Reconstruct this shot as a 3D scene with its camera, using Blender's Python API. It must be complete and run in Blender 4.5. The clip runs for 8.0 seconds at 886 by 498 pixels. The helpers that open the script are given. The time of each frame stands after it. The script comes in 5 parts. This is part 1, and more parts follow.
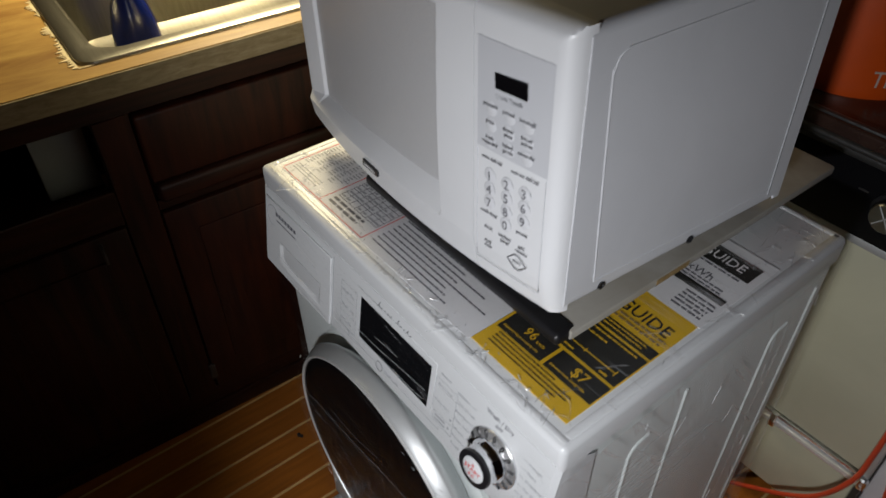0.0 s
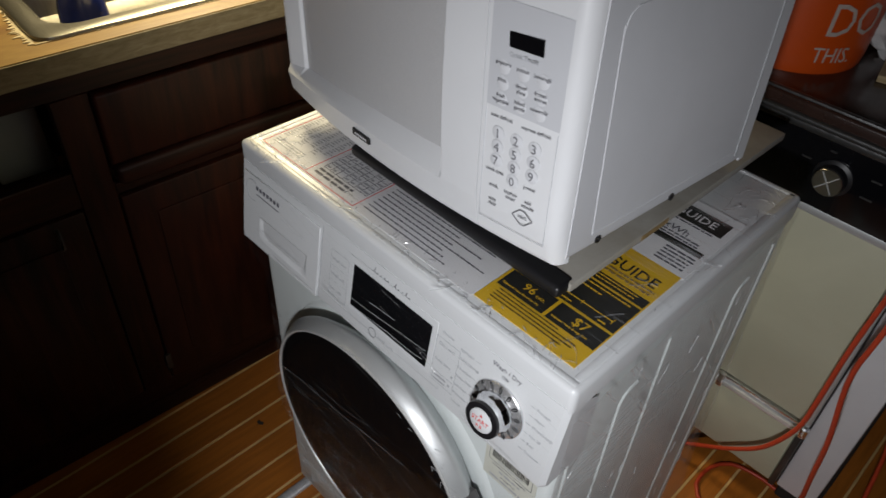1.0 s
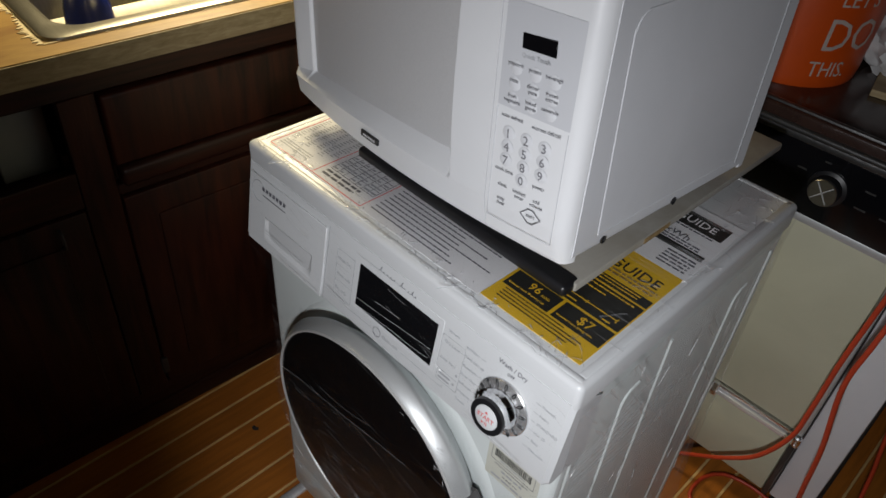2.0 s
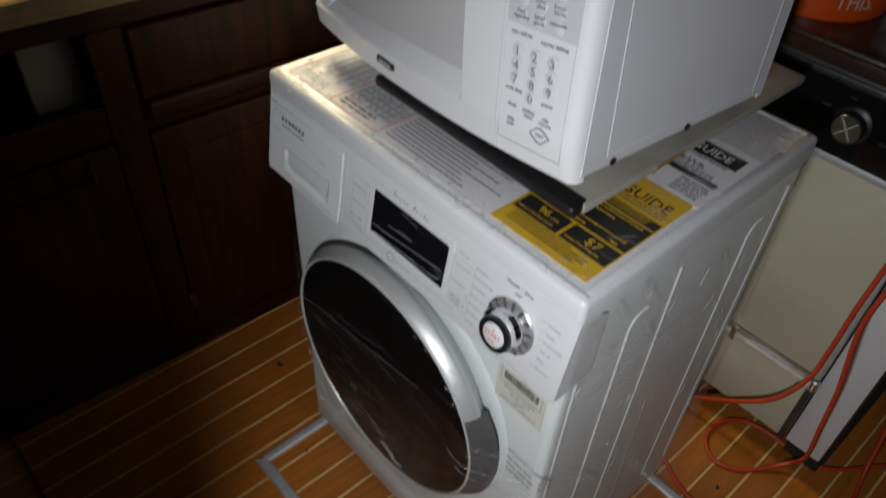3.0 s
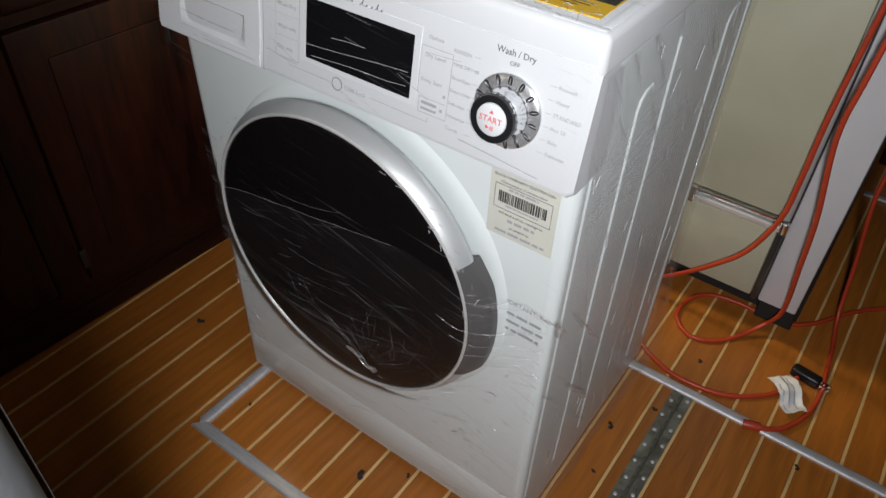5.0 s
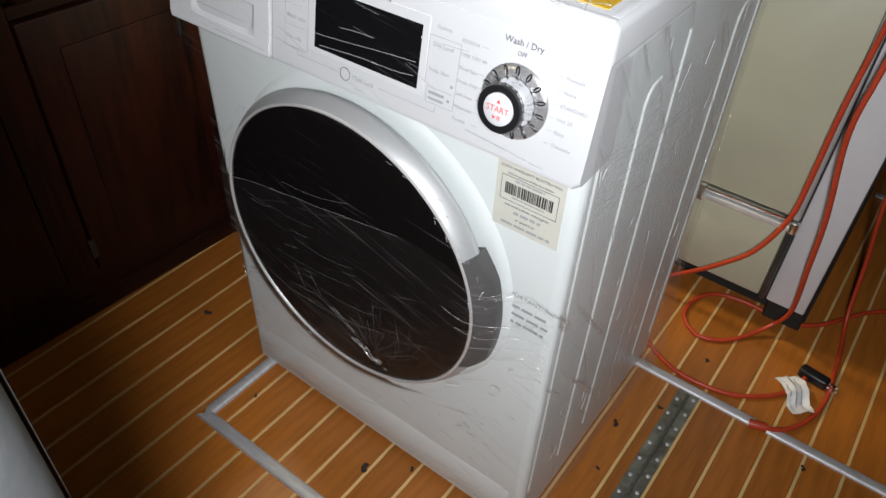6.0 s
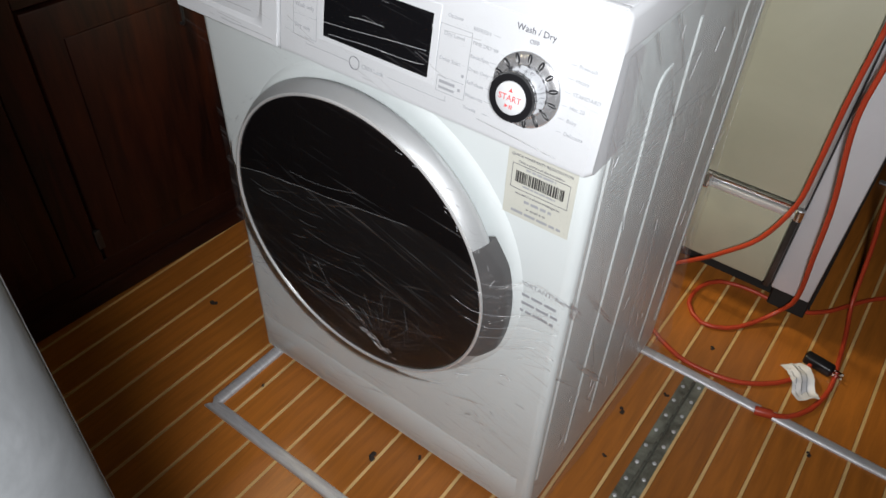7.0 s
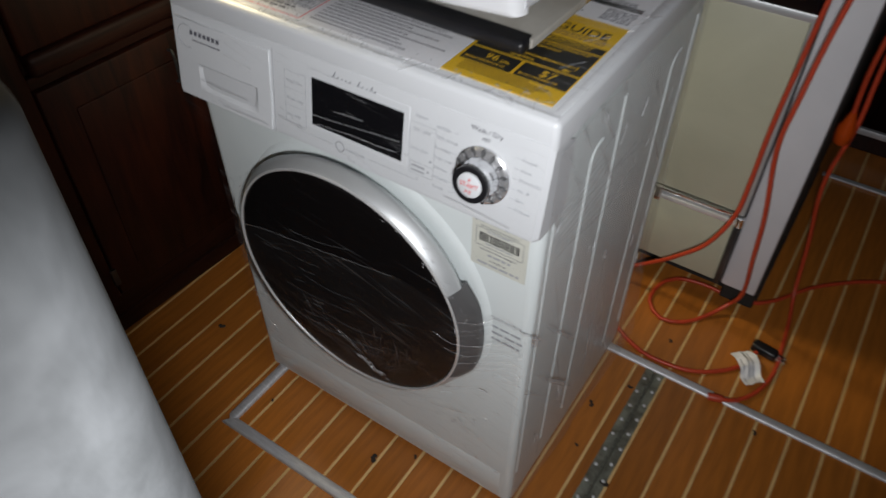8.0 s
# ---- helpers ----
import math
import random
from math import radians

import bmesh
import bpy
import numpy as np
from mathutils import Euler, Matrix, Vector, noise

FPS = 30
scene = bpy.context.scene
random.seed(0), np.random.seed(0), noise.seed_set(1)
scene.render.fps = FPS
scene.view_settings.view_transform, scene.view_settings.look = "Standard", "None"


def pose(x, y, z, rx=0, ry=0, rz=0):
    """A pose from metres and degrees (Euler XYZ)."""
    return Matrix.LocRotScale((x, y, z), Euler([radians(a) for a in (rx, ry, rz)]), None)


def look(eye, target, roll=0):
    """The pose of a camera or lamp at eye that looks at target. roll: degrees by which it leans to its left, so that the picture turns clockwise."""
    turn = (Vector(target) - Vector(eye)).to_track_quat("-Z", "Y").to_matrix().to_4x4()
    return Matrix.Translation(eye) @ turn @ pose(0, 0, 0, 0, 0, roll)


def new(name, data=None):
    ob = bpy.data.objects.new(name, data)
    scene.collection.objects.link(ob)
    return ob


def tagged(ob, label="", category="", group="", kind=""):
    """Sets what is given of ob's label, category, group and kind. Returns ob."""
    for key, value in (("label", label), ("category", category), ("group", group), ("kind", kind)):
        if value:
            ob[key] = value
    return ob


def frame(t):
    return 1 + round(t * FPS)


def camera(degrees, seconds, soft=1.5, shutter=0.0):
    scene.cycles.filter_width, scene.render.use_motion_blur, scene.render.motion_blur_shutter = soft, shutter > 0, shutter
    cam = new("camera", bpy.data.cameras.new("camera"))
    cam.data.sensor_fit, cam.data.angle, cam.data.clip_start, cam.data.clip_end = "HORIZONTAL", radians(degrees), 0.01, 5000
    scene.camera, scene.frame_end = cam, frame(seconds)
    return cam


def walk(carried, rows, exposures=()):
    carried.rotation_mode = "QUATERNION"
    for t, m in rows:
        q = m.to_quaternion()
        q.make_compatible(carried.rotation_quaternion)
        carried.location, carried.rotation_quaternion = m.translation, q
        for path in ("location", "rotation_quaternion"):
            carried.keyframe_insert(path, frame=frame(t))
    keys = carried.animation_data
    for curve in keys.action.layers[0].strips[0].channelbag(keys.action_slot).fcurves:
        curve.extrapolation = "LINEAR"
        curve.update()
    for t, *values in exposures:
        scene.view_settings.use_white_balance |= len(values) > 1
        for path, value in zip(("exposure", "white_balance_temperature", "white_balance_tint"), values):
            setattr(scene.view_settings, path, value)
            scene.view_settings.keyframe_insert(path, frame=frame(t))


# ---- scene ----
cam = camera(62.1, 8.0, shutter=0.5)
PATH = [
    (0, (0.83, -0.327, 1.436), (-0.356, 0.601, 0.12), -0.3),
    (0.5, (0.798, -0.409, 1.421), (-0.281, 0.637, 0.101), 2.5),
    (1, (0.805, -0.428, 1.419), (-0.231, 0.671, 0.107), 3.8),
    (1.2, (0.809, -0.43, 1.418), (-0.174, 0.645, 0.174), 4.1),
    (2.3, (0.806, -0.468, 1.408), (0.052, 0.359, 0.483), 5.4),
    (2.5, (0.809, -0.47, 1.406), (-0.217, 0.667, 0.12), 4.7),
    (3, (0.856, -0.469, 1.385), (-0.19, 0.566, 0.031), 4.1),
    (3.2, (0.881, -0.480, 1.361), (-0.182, 0.505, -0.017), 3.05),
    (3.5, (0.877, -0.485, 1.302), (-0.099, 0.542, -0.109), 2.7),
    (3.7, (0.855, -0.502, 1.243), (-0.055, 0.540, -0.202), 2.0),
    (4, (0.825, -0.511, 1.155), (-0.009, 0.649, -0.244), 2.9),
    (4.5, (0.802, -0.537, 1.114), (-0.027, 0.715, -0.207), 2.7),
    (6, (0.811, -0.545, 1.1), (-0.047, 0.689, -0.219), 3.0),
    (6.5, (0.803, -0.547, 1.1), (-0.05, 0.68, -0.229), 2.8),
    (7, (0.801, -0.552, 1.1), (-0.043, 0.668, -0.242), 2.8),
    (7.5, (0.802, -0.555, 1.115), (-0.034, 0.66, -0.235), 2.1),
    (7.7, (0.809, -0.569, 1.175), (-0.025, 0.645, -0.178), 1.25),
    (8, (0.84, -0.59, 1.28), (0.052, 0.608, -0.115), 0.5),
]
walk(cam, [(t, look(eye, target, roll)) for t, eye, target, roll in PATH],
     exposures=[(0.0, -1.06), (2.5, -1.04), (3.0, -1.12), (3.5, -0.68), (4.0, -0.42), (4.5, -0.46), (4.7, -0.52), (6.0, -0.22), (7.5, -0.22), (7.7, -0.5), (8.0, -0.84)])

# ---- light ----
world = bpy.data.worlds.new("cabin_night")
scene.world = world
world.use_nodes = True
world.node_tree.nodes["Background"].inputs[0].default_value = (0.9, 0.95, 1.0, 1)
world.node_tree.nodes["Background"].inputs[1].default_value = 0.002

torch_data = bpy.data.lights.new("torch", "SPOT")
torch_data.energy, torch_data.color = 60.0, (0.96, 0.97, 1.0)
torch_data.spot_size, torch_data.spot_blend, torch_data.shadow_soft_size = radians(112), 1.0, 0.036
torch = new("torch", torch_data)
torch.matrix_world = look((0.872, -0.626, 1.150), (0.42, 0.10, 0.60))

galley_data = bpy.data.lights.new("galley_lamp", "SPOT")
galley_data.energy, galley_data.color, galley_data.shadow_soft_size = 155.0, (1.0, 0.84, 0.52), 0.20
galley_data.spot_size, galley_data.spot_blend = radians(98), 0.5
galley_lamp = new("galley_lamp", galley_data)
galley_lamp.matrix_world = look((-0.90, 0.46, 1.58), (-0.55, 0.1, 0.88))


# ---- materials ----
def material(name, color, rough=0.5, metal=0.0, vary=0.0, scale=8.0, bump=0.0, bump_scale=60.0, stretch=(1, 1, 1), second=None, coat=0.0, fleck=0.0, per_piece=0.0, spec=0.5):
    m = bpy.data.materials.new(name)
    m.use_nodes = True
    n, l = m.node_tree.nodes, m.node_tree.links
    b = n["Principled BSDF"]
    b.inputs["Roughness"].default_value = rough
    b.inputs["Metallic"].default_value = metal
    b.inputs["Coat Weight"].default_value = coat
    b.inputs["Coat Roughness"].default_value = 0.22
    b.inputs["Specular IOR Level"].default_value = spec
    b.inputs["Base Color"].default_value = (*color, 1)
    coord = n.new("ShaderNodeTexCoord")
    mp = n.new("ShaderNodeMapping")
    mp.inputs["Scale"].default_value = stretch
    l.new(coord.outputs["Object"], mp.inputs["Vector"])
    if vary > 0 or second:
        no = n.new("ShaderNodeTexNoise")
        no.inputs["Scale"].default_value = scale
        no.inputs["Detail"].default_value = 8
        no.inputs["Roughness"].default_value = 0.62
        no.inputs["Distortion"].default_value = 0.5
        l.new(mp.outputs[0], no.inputs["Vector"])
        ramp = n.new("ShaderNodeValToRGB")
        ramp.color_ramp.elements[0].position, ramp.color_ramp.elements[1].position = 0.32, 0.68
        c2 = second or tuple(c * (1 - vary) for c in color)
        ramp.color_ramp.elements[0].color = (*c2, 1)
        ramp.color_ramp.elements[1].color = (*color, 1)
        l.new(no.outputs["Fac"], ramp.inputs[0])
        out = ramp.outputs[0]
        if fleck > 0:
            big = n.new("ShaderNodeTexNoise")
            big.inputs["Scale"].default_value = scale * 0.18
            big.inputs["Detail"].default_value = 4
            l.new(coord.outputs["Object"], big.inputs["Vector"])
            mr = n.new("ShaderNodeMapRange")
            mr.inputs[1].default_value, mr.inputs[2].default_value = 0.35, 0.65
            mr.inputs[3].default_value, mr.inputs[4].default_value = 1 - fleck, 1.0
            l.new(big.outputs["Fac"], mr.inputs[0])
            mul = n.new("ShaderNodeMix")
            mul.data_type, mul.blend_type = "RGBA", "MULTIPLY"
            mul.inputs[0].default_value = 1
            l.new(out, mul.inputs[6])
            l.new(mr.outputs[0], mul.inputs[7])
            out = mul.outputs[2]
        if per_piece > 0:
            info = n.new("ShaderNodeObjectInfo")
            mr2 = n.new("ShaderNodeMapRange")
            mr2.inputs[3].default_value, mr2.inputs[4].default_value = 1 - per_piece, 1 + per_piece * 0.4
            l.new(info.outputs["Random"], mr2.inputs[0])
            mul2 = n.new("ShaderNodeMix")
            mul2.data_type, mul2.blend_type = "RGBA", "MULTIPLY"
            mul2.inputs[0].default_value = 1
            l.new(out, mul2.inputs[6])
            l.new(mr2.outputs[0], mul2.inputs[7])
            out = mul2.outputs[2]
        l.new(out, b.inputs["Base Color"])
        rr = n.new("ShaderNodeMapRange")
        rr.inputs[3].default_value, rr.inputs[4].default_value = rough * 1.15, rough * 0.85
        l.new(no.outputs["Fac"], rr.inputs[0])
        l.new(rr.outputs[0], b.inputs["Roughness"])
    if bump > 0:
        bn = n.new("ShaderNodeTexNoise")
        bn.inputs["Scale"].default_value = bump_scale
        bn.inputs["Detail"].default_value = 5
        l.new(mp.outputs[0], bn.inputs["Vector"])
        bu = n.new("ShaderNodeBump")
        bu.inputs["Strength"].default_value = bump
        bu.inputs["Distance"].default_value = 0.004
        l.new(bn.outputs["Fac"], bu.inputs["Height"])
        l.new(bu.outputs[0], b.inputs["Normal"])
    return m


def film_material(name, veil, streak, turn_a, turn_b, fine=1.0, tint=(0.85, 0.87, 0.9), rough=0.10):
    """Stretched clear film: mostly clear, with thin glossy pulls in two directions and faint milky creases."""
    m = bpy.data.materials.new(name)
    m.use_nodes = True
    n, l = m.node_tree.nodes, m.node_tree.links
    n.remove(n["Principled BSDF"])
    out = n["Material Output"]
    coord = n.new("ShaderNodeTexCoord")
    lines, heights = [], []
    for turn, scale, lo, hi in ((turn_a, (3, 3, 70 * fine), 0.62, 0.72), (turn_b, (5, 5, 120 * fine), 0.63, 0.74)):
        mp = n.new("ShaderNodeMapping")
        mp.inputs["Rotation"].default_value = turn
        mp2 = n.new("ShaderNodeMapping")
        mp2.inputs["Scale"].default_value = scale
        no = n.new("ShaderNodeTexNoise")
        no.inputs["Scale"].default_value, no.inputs["Detail"].default_value, no.inputs["Distortion"].default_value = 1.0, 3, 0.35
        l.new(coord.outputs["Object"], mp.inputs["Vector"])
        l.new(mp.outputs[0], mp2.inputs["Vector"])
        l.new(mp2.outputs[0], no.inputs["Vector"])
        mr = n.new("ShaderNodeMapRange")
        mr.inputs[1].default_value, mr.inputs[2].default_value = lo, hi
        mr.inputs[3].default_value, mr.inputs[4].default_value = 0.0, 1.0
        l.new(no.outputs["Fac"], mr.inputs[0])
        lines.append(mr)
        heights.append(no)
    most = n.new("ShaderNodeMath")
    most.operation = "MAXIMUM"
    l.new(lines[0].outputs[0], most.inputs[0])
    l.new(lines[1].outputs[0], most.inputs[1])
    patch = n.new("ShaderNodeTexNoise")
    patch.inputs["Scale"].default_value = 7.0
    l.new(coord.outputs["Object"], patch.inputs["Vector"])
    where = n.new("ShaderNodeMapRange")
    where.inputs[1].default_value, where.inputs[2].default_value = 0.42, 0.62
    l.new(patch.outputs["Fac"], where.inputs[0])
    mul = n.new("ShaderNodeMath")
    mul.operation = "MULTIPLY"
    l.new(most.outputs[0], mul.inputs[0])
    l.new(where.outputs[0], mul.inputs[1])
    fac = n.new("ShaderNodeMapRange")
    fac.inputs[3].default_value, fac.inputs[4].default_value = veil, streak
    l.new(mul.outputs[0], fac.inputs[0])
    add = n.new("ShaderNodeMath")
    l.new(heights[0].outputs["Fac"], add.inputs[0])
    l.new(heights[1].outputs["Fac"], add.inputs[1])
    bu = n.new("ShaderNodeBump")
    bu.inputs["Strength"].default_value, bu.inputs["Distance"].default_value = 1.0, 0.006
    l.new(add.outputs[0], bu.inputs["Height"])
    clear, milk, gloss = n.new("ShaderNodeBsdfTransparent"), n.new("ShaderNodeBsdfDiffuse"), n.new("ShaderNodeBsdfGlossy")
    milk.inputs[0].default_value = (*tint, 1)
    gloss.inputs[0].default_value = (1, 1, 1, 1)
    gloss.inputs["Roughness"].default_value = rough
    l.new(bu.outputs[0], gloss.inputs["Normal"])
    both, mix = n.new("ShaderNodeMixShader"), n.new("ShaderNodeMixShader")
    both.inputs[0].default_value = 0.5
    l.new(milk.outputs[0], both.inputs[1])
    l.new(gloss.outputs[0], both.inputs[2])
    l.new(fac.outputs[0], mix.inputs[0])
    l.new(clear.outputs[0], mix.inputs[1])
    l.new(both.outputs[0], mix.inputs[2])
    l.new(mix.outputs[0], out.inputs[0])
    return m


M = {}
M["enamel"] = material("white_enamel", (0.69, 0.735, 0.73), 0.32, vary=0.05, scale=5, bump=0.03, bump_scale=25)
M["panel"] = material("white_plastic", (0.64, 0.655, 0.67), 0.35, vary=0.04, scale=6)
M["mw_white"] = material("microwave_white", (0.72, 0.73, 0.75), 0.38, vary=0.05, scale=6, bump=0.05, bump_scale=160)
M["mw_case"] = material("microwave_case", (0.62, 0.63, 0.66), 0.42, vary=0.08, scale=5, bump=0.02, bump_scale=220)
M["mw_panel"] = material("keypad_grey", (0.56, 0.57, 0.60), 0.45, vary=0.04, scale=9)
M["key"] = material("key_pale", (0.66, 0.67, 0.70), 0.45)
M["mw_window"] = material("window_mesh", (0.58, 0.58, 0.59), 0.40, metal=0.1, vary=0.10, scale=700, bump=0.25, bump_scale=900, coat=0.3)
M["ink"] = material("grey_ink", (0.10, 0.10, 0.12), 0.6)
M["key_ink"] = material("key_grey_ink", (0.20, 0.20, 0.22), 0.6)
M["pale_ink"] = material("pale_ink", (0.34, 0.35, 0.37), 0.6)
M["black"] = material("black_plastic", (0.012, 0.012, 0.014), 0.35, vary=0.3, scale=30)
M["black_glass"] = material("black_glass", (0.004, 0.004, 0.005), 0.10, spec=0.3)
M["door_glass"] = material("door_glass", (0.004, 0.003, 0.003), 0.20, spec=0.28, bump=0.35, bump_scale=26, stretch=(2.2, 0.5, 1))
M["chrome"] = material("chrome", (0.82, 0.83, 0.85), 0.10, 1.0)
M["silver"] = material("silver_trim", (0.54, 0.555, 0.56), 0.42, 0.5, vary=0.08, scale=12)
M["dial_plate"] = material("dial_plate", (0.74, 0.75, 0.76), 0.24, 0.75, vary=0.3, scale=26, second=(0.55, 0.55, 0.56), bump=0.22, bump_scale=45)
M["bright_rim"] = material("bright_rim", (0.86, 0.86, 0.85), 0.34, 0.55, vary=0.08, scale=20)
M["aluminium"] = material("aluminium", (0.76, 0.76, 0.78), 0.52, 0.6, vary=0.25, scale=30, bump=0.15, bump_scale=120, stretch=(1, 6, 1))
M["steel"] = material("stainless_steel", (0.36, 0.34, 0.28), 0.34, 1.0, vary=0.2, scale=14, bump=0.05, bump_scale=90, stretch=(1, 10, 1))
M["galvanised"] = material("galvanised_hinge", (0.34, 0.36, 0.30), 0.45, 0.65, vary=0.6, scale=26, second=(0.10, 0.09, 0.07), bump=0.3, bump_scale=90)
M["latch_grey"] = material("latch_grey", (0.080, 0.077, 0.077), 0.4, vary=0.1, scale=20)
M["teak"] = material("teak", (0.50, 0.166, 0.024), 0.36, vary=0.25, scale=9, stretch=(9, 0.9, 1), bump=0.10, bump_scale=60, second=(0.34, 0.115, 0.018), coat=0.12, fleck=0.25, per_piece=0.18)
M["holly"] = material("pale_inlay", (0.82, 0.54, 0.23), 0.42, vary=0.3, scale=30, stretch=(1, 0.3, 1), fleck=0.2)
M["subfloor"] = material("subfloor", (0.05, 0.025, 0.012), 0.8, vary=0.3)
M["mahogany"] = material("mahogany", (0.052, 0.012, 0.005), 0.45, vary=0.5, scale=6, stretch=(7, 7, 0.7), second=(0.010, 0.0028, 0.002), bump=0.10, bump_scale=40, fleck=0.5, spec=0.25)
M["mahogany_flat"] = material("mahogany_rail", (0.040, 0.010, 0.005), 0.45, vary=0.5, scale=6, stretch=(7, 0.7, 7), second=(0.010, 0.0028, 0.002), bump=0.08, bump_scale=40, fleck=0.4, spec=0.25)
M["varnish"] = material("dark_varnish", (0.030, 0.010, 0.006), 0.16, vary=0.5, scale=6, stretch=(0.8, 7, 7), second=(0.012, 0.004, 0.003), coat=0.4)
M["near_black"] = material("near_black_matte", (0.02, 0.018, 0.016), 0.8, vary=0.3)
M["plywood"] = material("varnished_plywood", (0.66, 0.42, 0.12), 0.42, vary=0.3, scale=5, stretch=(4, 1, 1), second=(0.36, 0.18, 0.045), bump=0.10, bump_scale=30, coat=0.15, fleck=0.55)
M["ply_edge"] = material("raw_plywood_edge", (0.42, 0.34, 0.20), 0.7, vary=0.35, scale=9, stretch=(1, 3, 12), second=(0.26, 0.19, 0.09), bump=0.3, bump_scale=50, fleck=0.3)
M["splinter"] = material("chipped_veneer", (0.80, 0.66, 0.40), 0.75, vary=0.25, scale=40)
M["blue"] = material("blue_plastic", (0.006, 0.02, 0.20), 0.22, vary=0.2, scale=20, coat=0.3)
M["orange"] = material("orange_plastic", (0.46, 0.058, 0.003), 0.40, vary=0.12, scale=12, bump=0.05, bump_scale=40)
M["white_print"] = material("white_print", (0.42, 0.34, 0.30), 0.6, vary=0.2, scale=60)
M["red_cord"] = material("red_rubber", (0.50, 0.055, 0.020), 0.42, vary=0.2, scale=40)
M["cream"] = material("cream_laminate", (0.52, 0.51, 0.38), 0.42, vary=0.10, scale=6, second=(0.46, 0.45, 0.33), bump=0.05, bump_scale=30, fleck=0.08)
M["bulkhead"] = material("pale_bulkhead", (0.68, 0.68, 0.70), 0.5, vary=0.08, scale=8, bump=0.1, bump_scale=50)
M["cooktop"] = material("dark_cooktop", (0.035, 0.018, 0.014), 0.22, vary=0.4, scale=9, coat=0.3)
M["iron"] = material("dark_metal_edge", (0.10, 0.10, 0.10), 0.40, 0.8, vary=0.4, scale=20, bump=0.2, bump_scale=80)
M["board"] = material("greyed_board", (0.40, 0.39, 0.36), 0.6, vary=0.2, scale=12, second=(0.30, 0.28, 0.24), fleck=0.2, bump=0.15, bump_scale=50)
M["rust"] = material("brown_stain", (0.30, 0.20, 0.08), 0.8, vary=0.4, scale=60)
M["paper"] = material("white_paper", (0.74, 0.74, 0.76), 0.6, vary=0.04, scale=20, bump=0.05, bump_scale=30)
M["yellow"] = material("yellow_label", (0.70, 0.43, 0.015), 0.5, vary=0.10, scale=15)
M["label_black"] = material("label_black", (0.018, 0.018, 0.016), 0.5, vary=0.2, scale=30)
M["red_ink"] = material("red_ink", (0.65, 0.10, 0.10), 0.6)
M["sticker"] = material("warranty_paper", (0.60, 0.60, 0.53), 0.6, vary=0.08, scale=25)
M["grey_paint"] = material("mottled_grey_paint", (0.054, 0.057, 0.059), 0.75, vary=0.25, scale=26, second=(0.024, 0.026, 0.027), bump=0.2, bump_scale=30, fleck=0.3)
M["grime"] = material("dark_debris", (0.03, 0.02, 0.015), 0.8, vary=0.3, scale=60)
M["bag"] = material("white_bag", (0.62, 0.62, 0.62), 0.35, vary=0.15, scale=15, bump=0.5, bump_scale=30)
M["niche_grey"] = material("grey_panel", (0.23, 0.25, 0.245), 0.5, vary=0.15, scale=8)
M["ceiling"] = material("cabin_lining", (0.30, 0.27, 0.22), 0.7, vary=0.15, scale=3)
M["film"] = film_material("stretch_film", 0.20, 0.85, (0.9, 0.0, 0.0), (1.25, 0.0, 0.0))
M["film_front"] = film_material("stretch_film_front", 0.004, 0.20, (0.0, -0.30, 0.0), (0.0, -0.12, 0.0), 2.2)
M["fold"] = film_material("film_fold", 0.11, 0.42, (0.0, 0.0, 0.0), (0.6, 0.4, 0.0), rough=0.28)
M["film_lower"] = film_material("stretch_film_second_turn", 0.018, 0.34, (0.0, -0.30, 0.0), (0.0, 0.35, 0.0), 1.3, (0.5, 0.46, 0.44), 0.14)
# mostly milky white, so the highlight is in the crumple's own colour
M["painted_glint"] = film_material("glint_crumple", 0.75, 0.95, (0.0, 0.0, 0.0), (0.6, 0.4, 0.0), rough=0.16)
M["film_top"] = film_material("stretch_film_top", 0.010, 0.45, (1.57, 0.0, 0.4), (1.57, 0.0, -0.6))


# ---- building helpers ----
def finish(bm, name, smooth=False):
    bmesh.ops.recalc_face_normals(bm, faces=bm.faces)
    me = bpy.data.meshes.new(name)
    bm.to_mesh(me)
    bm.free()
    if smooth:
        for p in me.polygons:
            p.use_smooth = True
        me.set_sharp_from_angle(angle=radians(38))
    return me


def part(name, bm, mat, parent=None, label="", at=None, smooth=True):
    me = finish(bm, name, smooth) if isinstance(bm, bmesh.types.BMesh) else bm
    if not me.materials:
        me.materials.append(M[mat])
    ob = new(name, me)
    if at is not None:
        ob.matrix_basis = at
    if parent is not None:
        ob.parent = parent
    if label:
        tagged(ob, label)
    return ob


def thing(name, label, category, at=None, group="", kind=""):
    ob = new(name)
    ob.empty_display_size = 0.05
    if at is not None:
        ob.matrix_basis = at
    return tagged(ob, label, category, group, kind)


def box(x0, x1, y0, y1, z0, z1, bevel=0.0, seg=2):
    bm = bmesh.new()
    bmesh.ops.create_cube(bm, size=1)
    for v in bm.verts:
        v.co = Vector((x0 + (v.co.x + 0.5) * (x1 - x0), y0 + (v.co.y + 0.5) * (y1 - y0), z0 + (v.co.z + 0.5) * (z1 - z0)))
    if bevel > 0:
        bmesh.ops.bevel(bm, geom=bm.edges[:], offset=bevel, segments=seg, affect="EDGES", profile=0.5)
    return bm


def join(*bms):
    out = bmesh.new()
    for b in bms:
        me = bpy.data.meshes.new("tmp")
        b.to_mesh(me)
        b.free()
        out.from_mesh(me)
        bpy.data.meshes.remove(me)
    return out


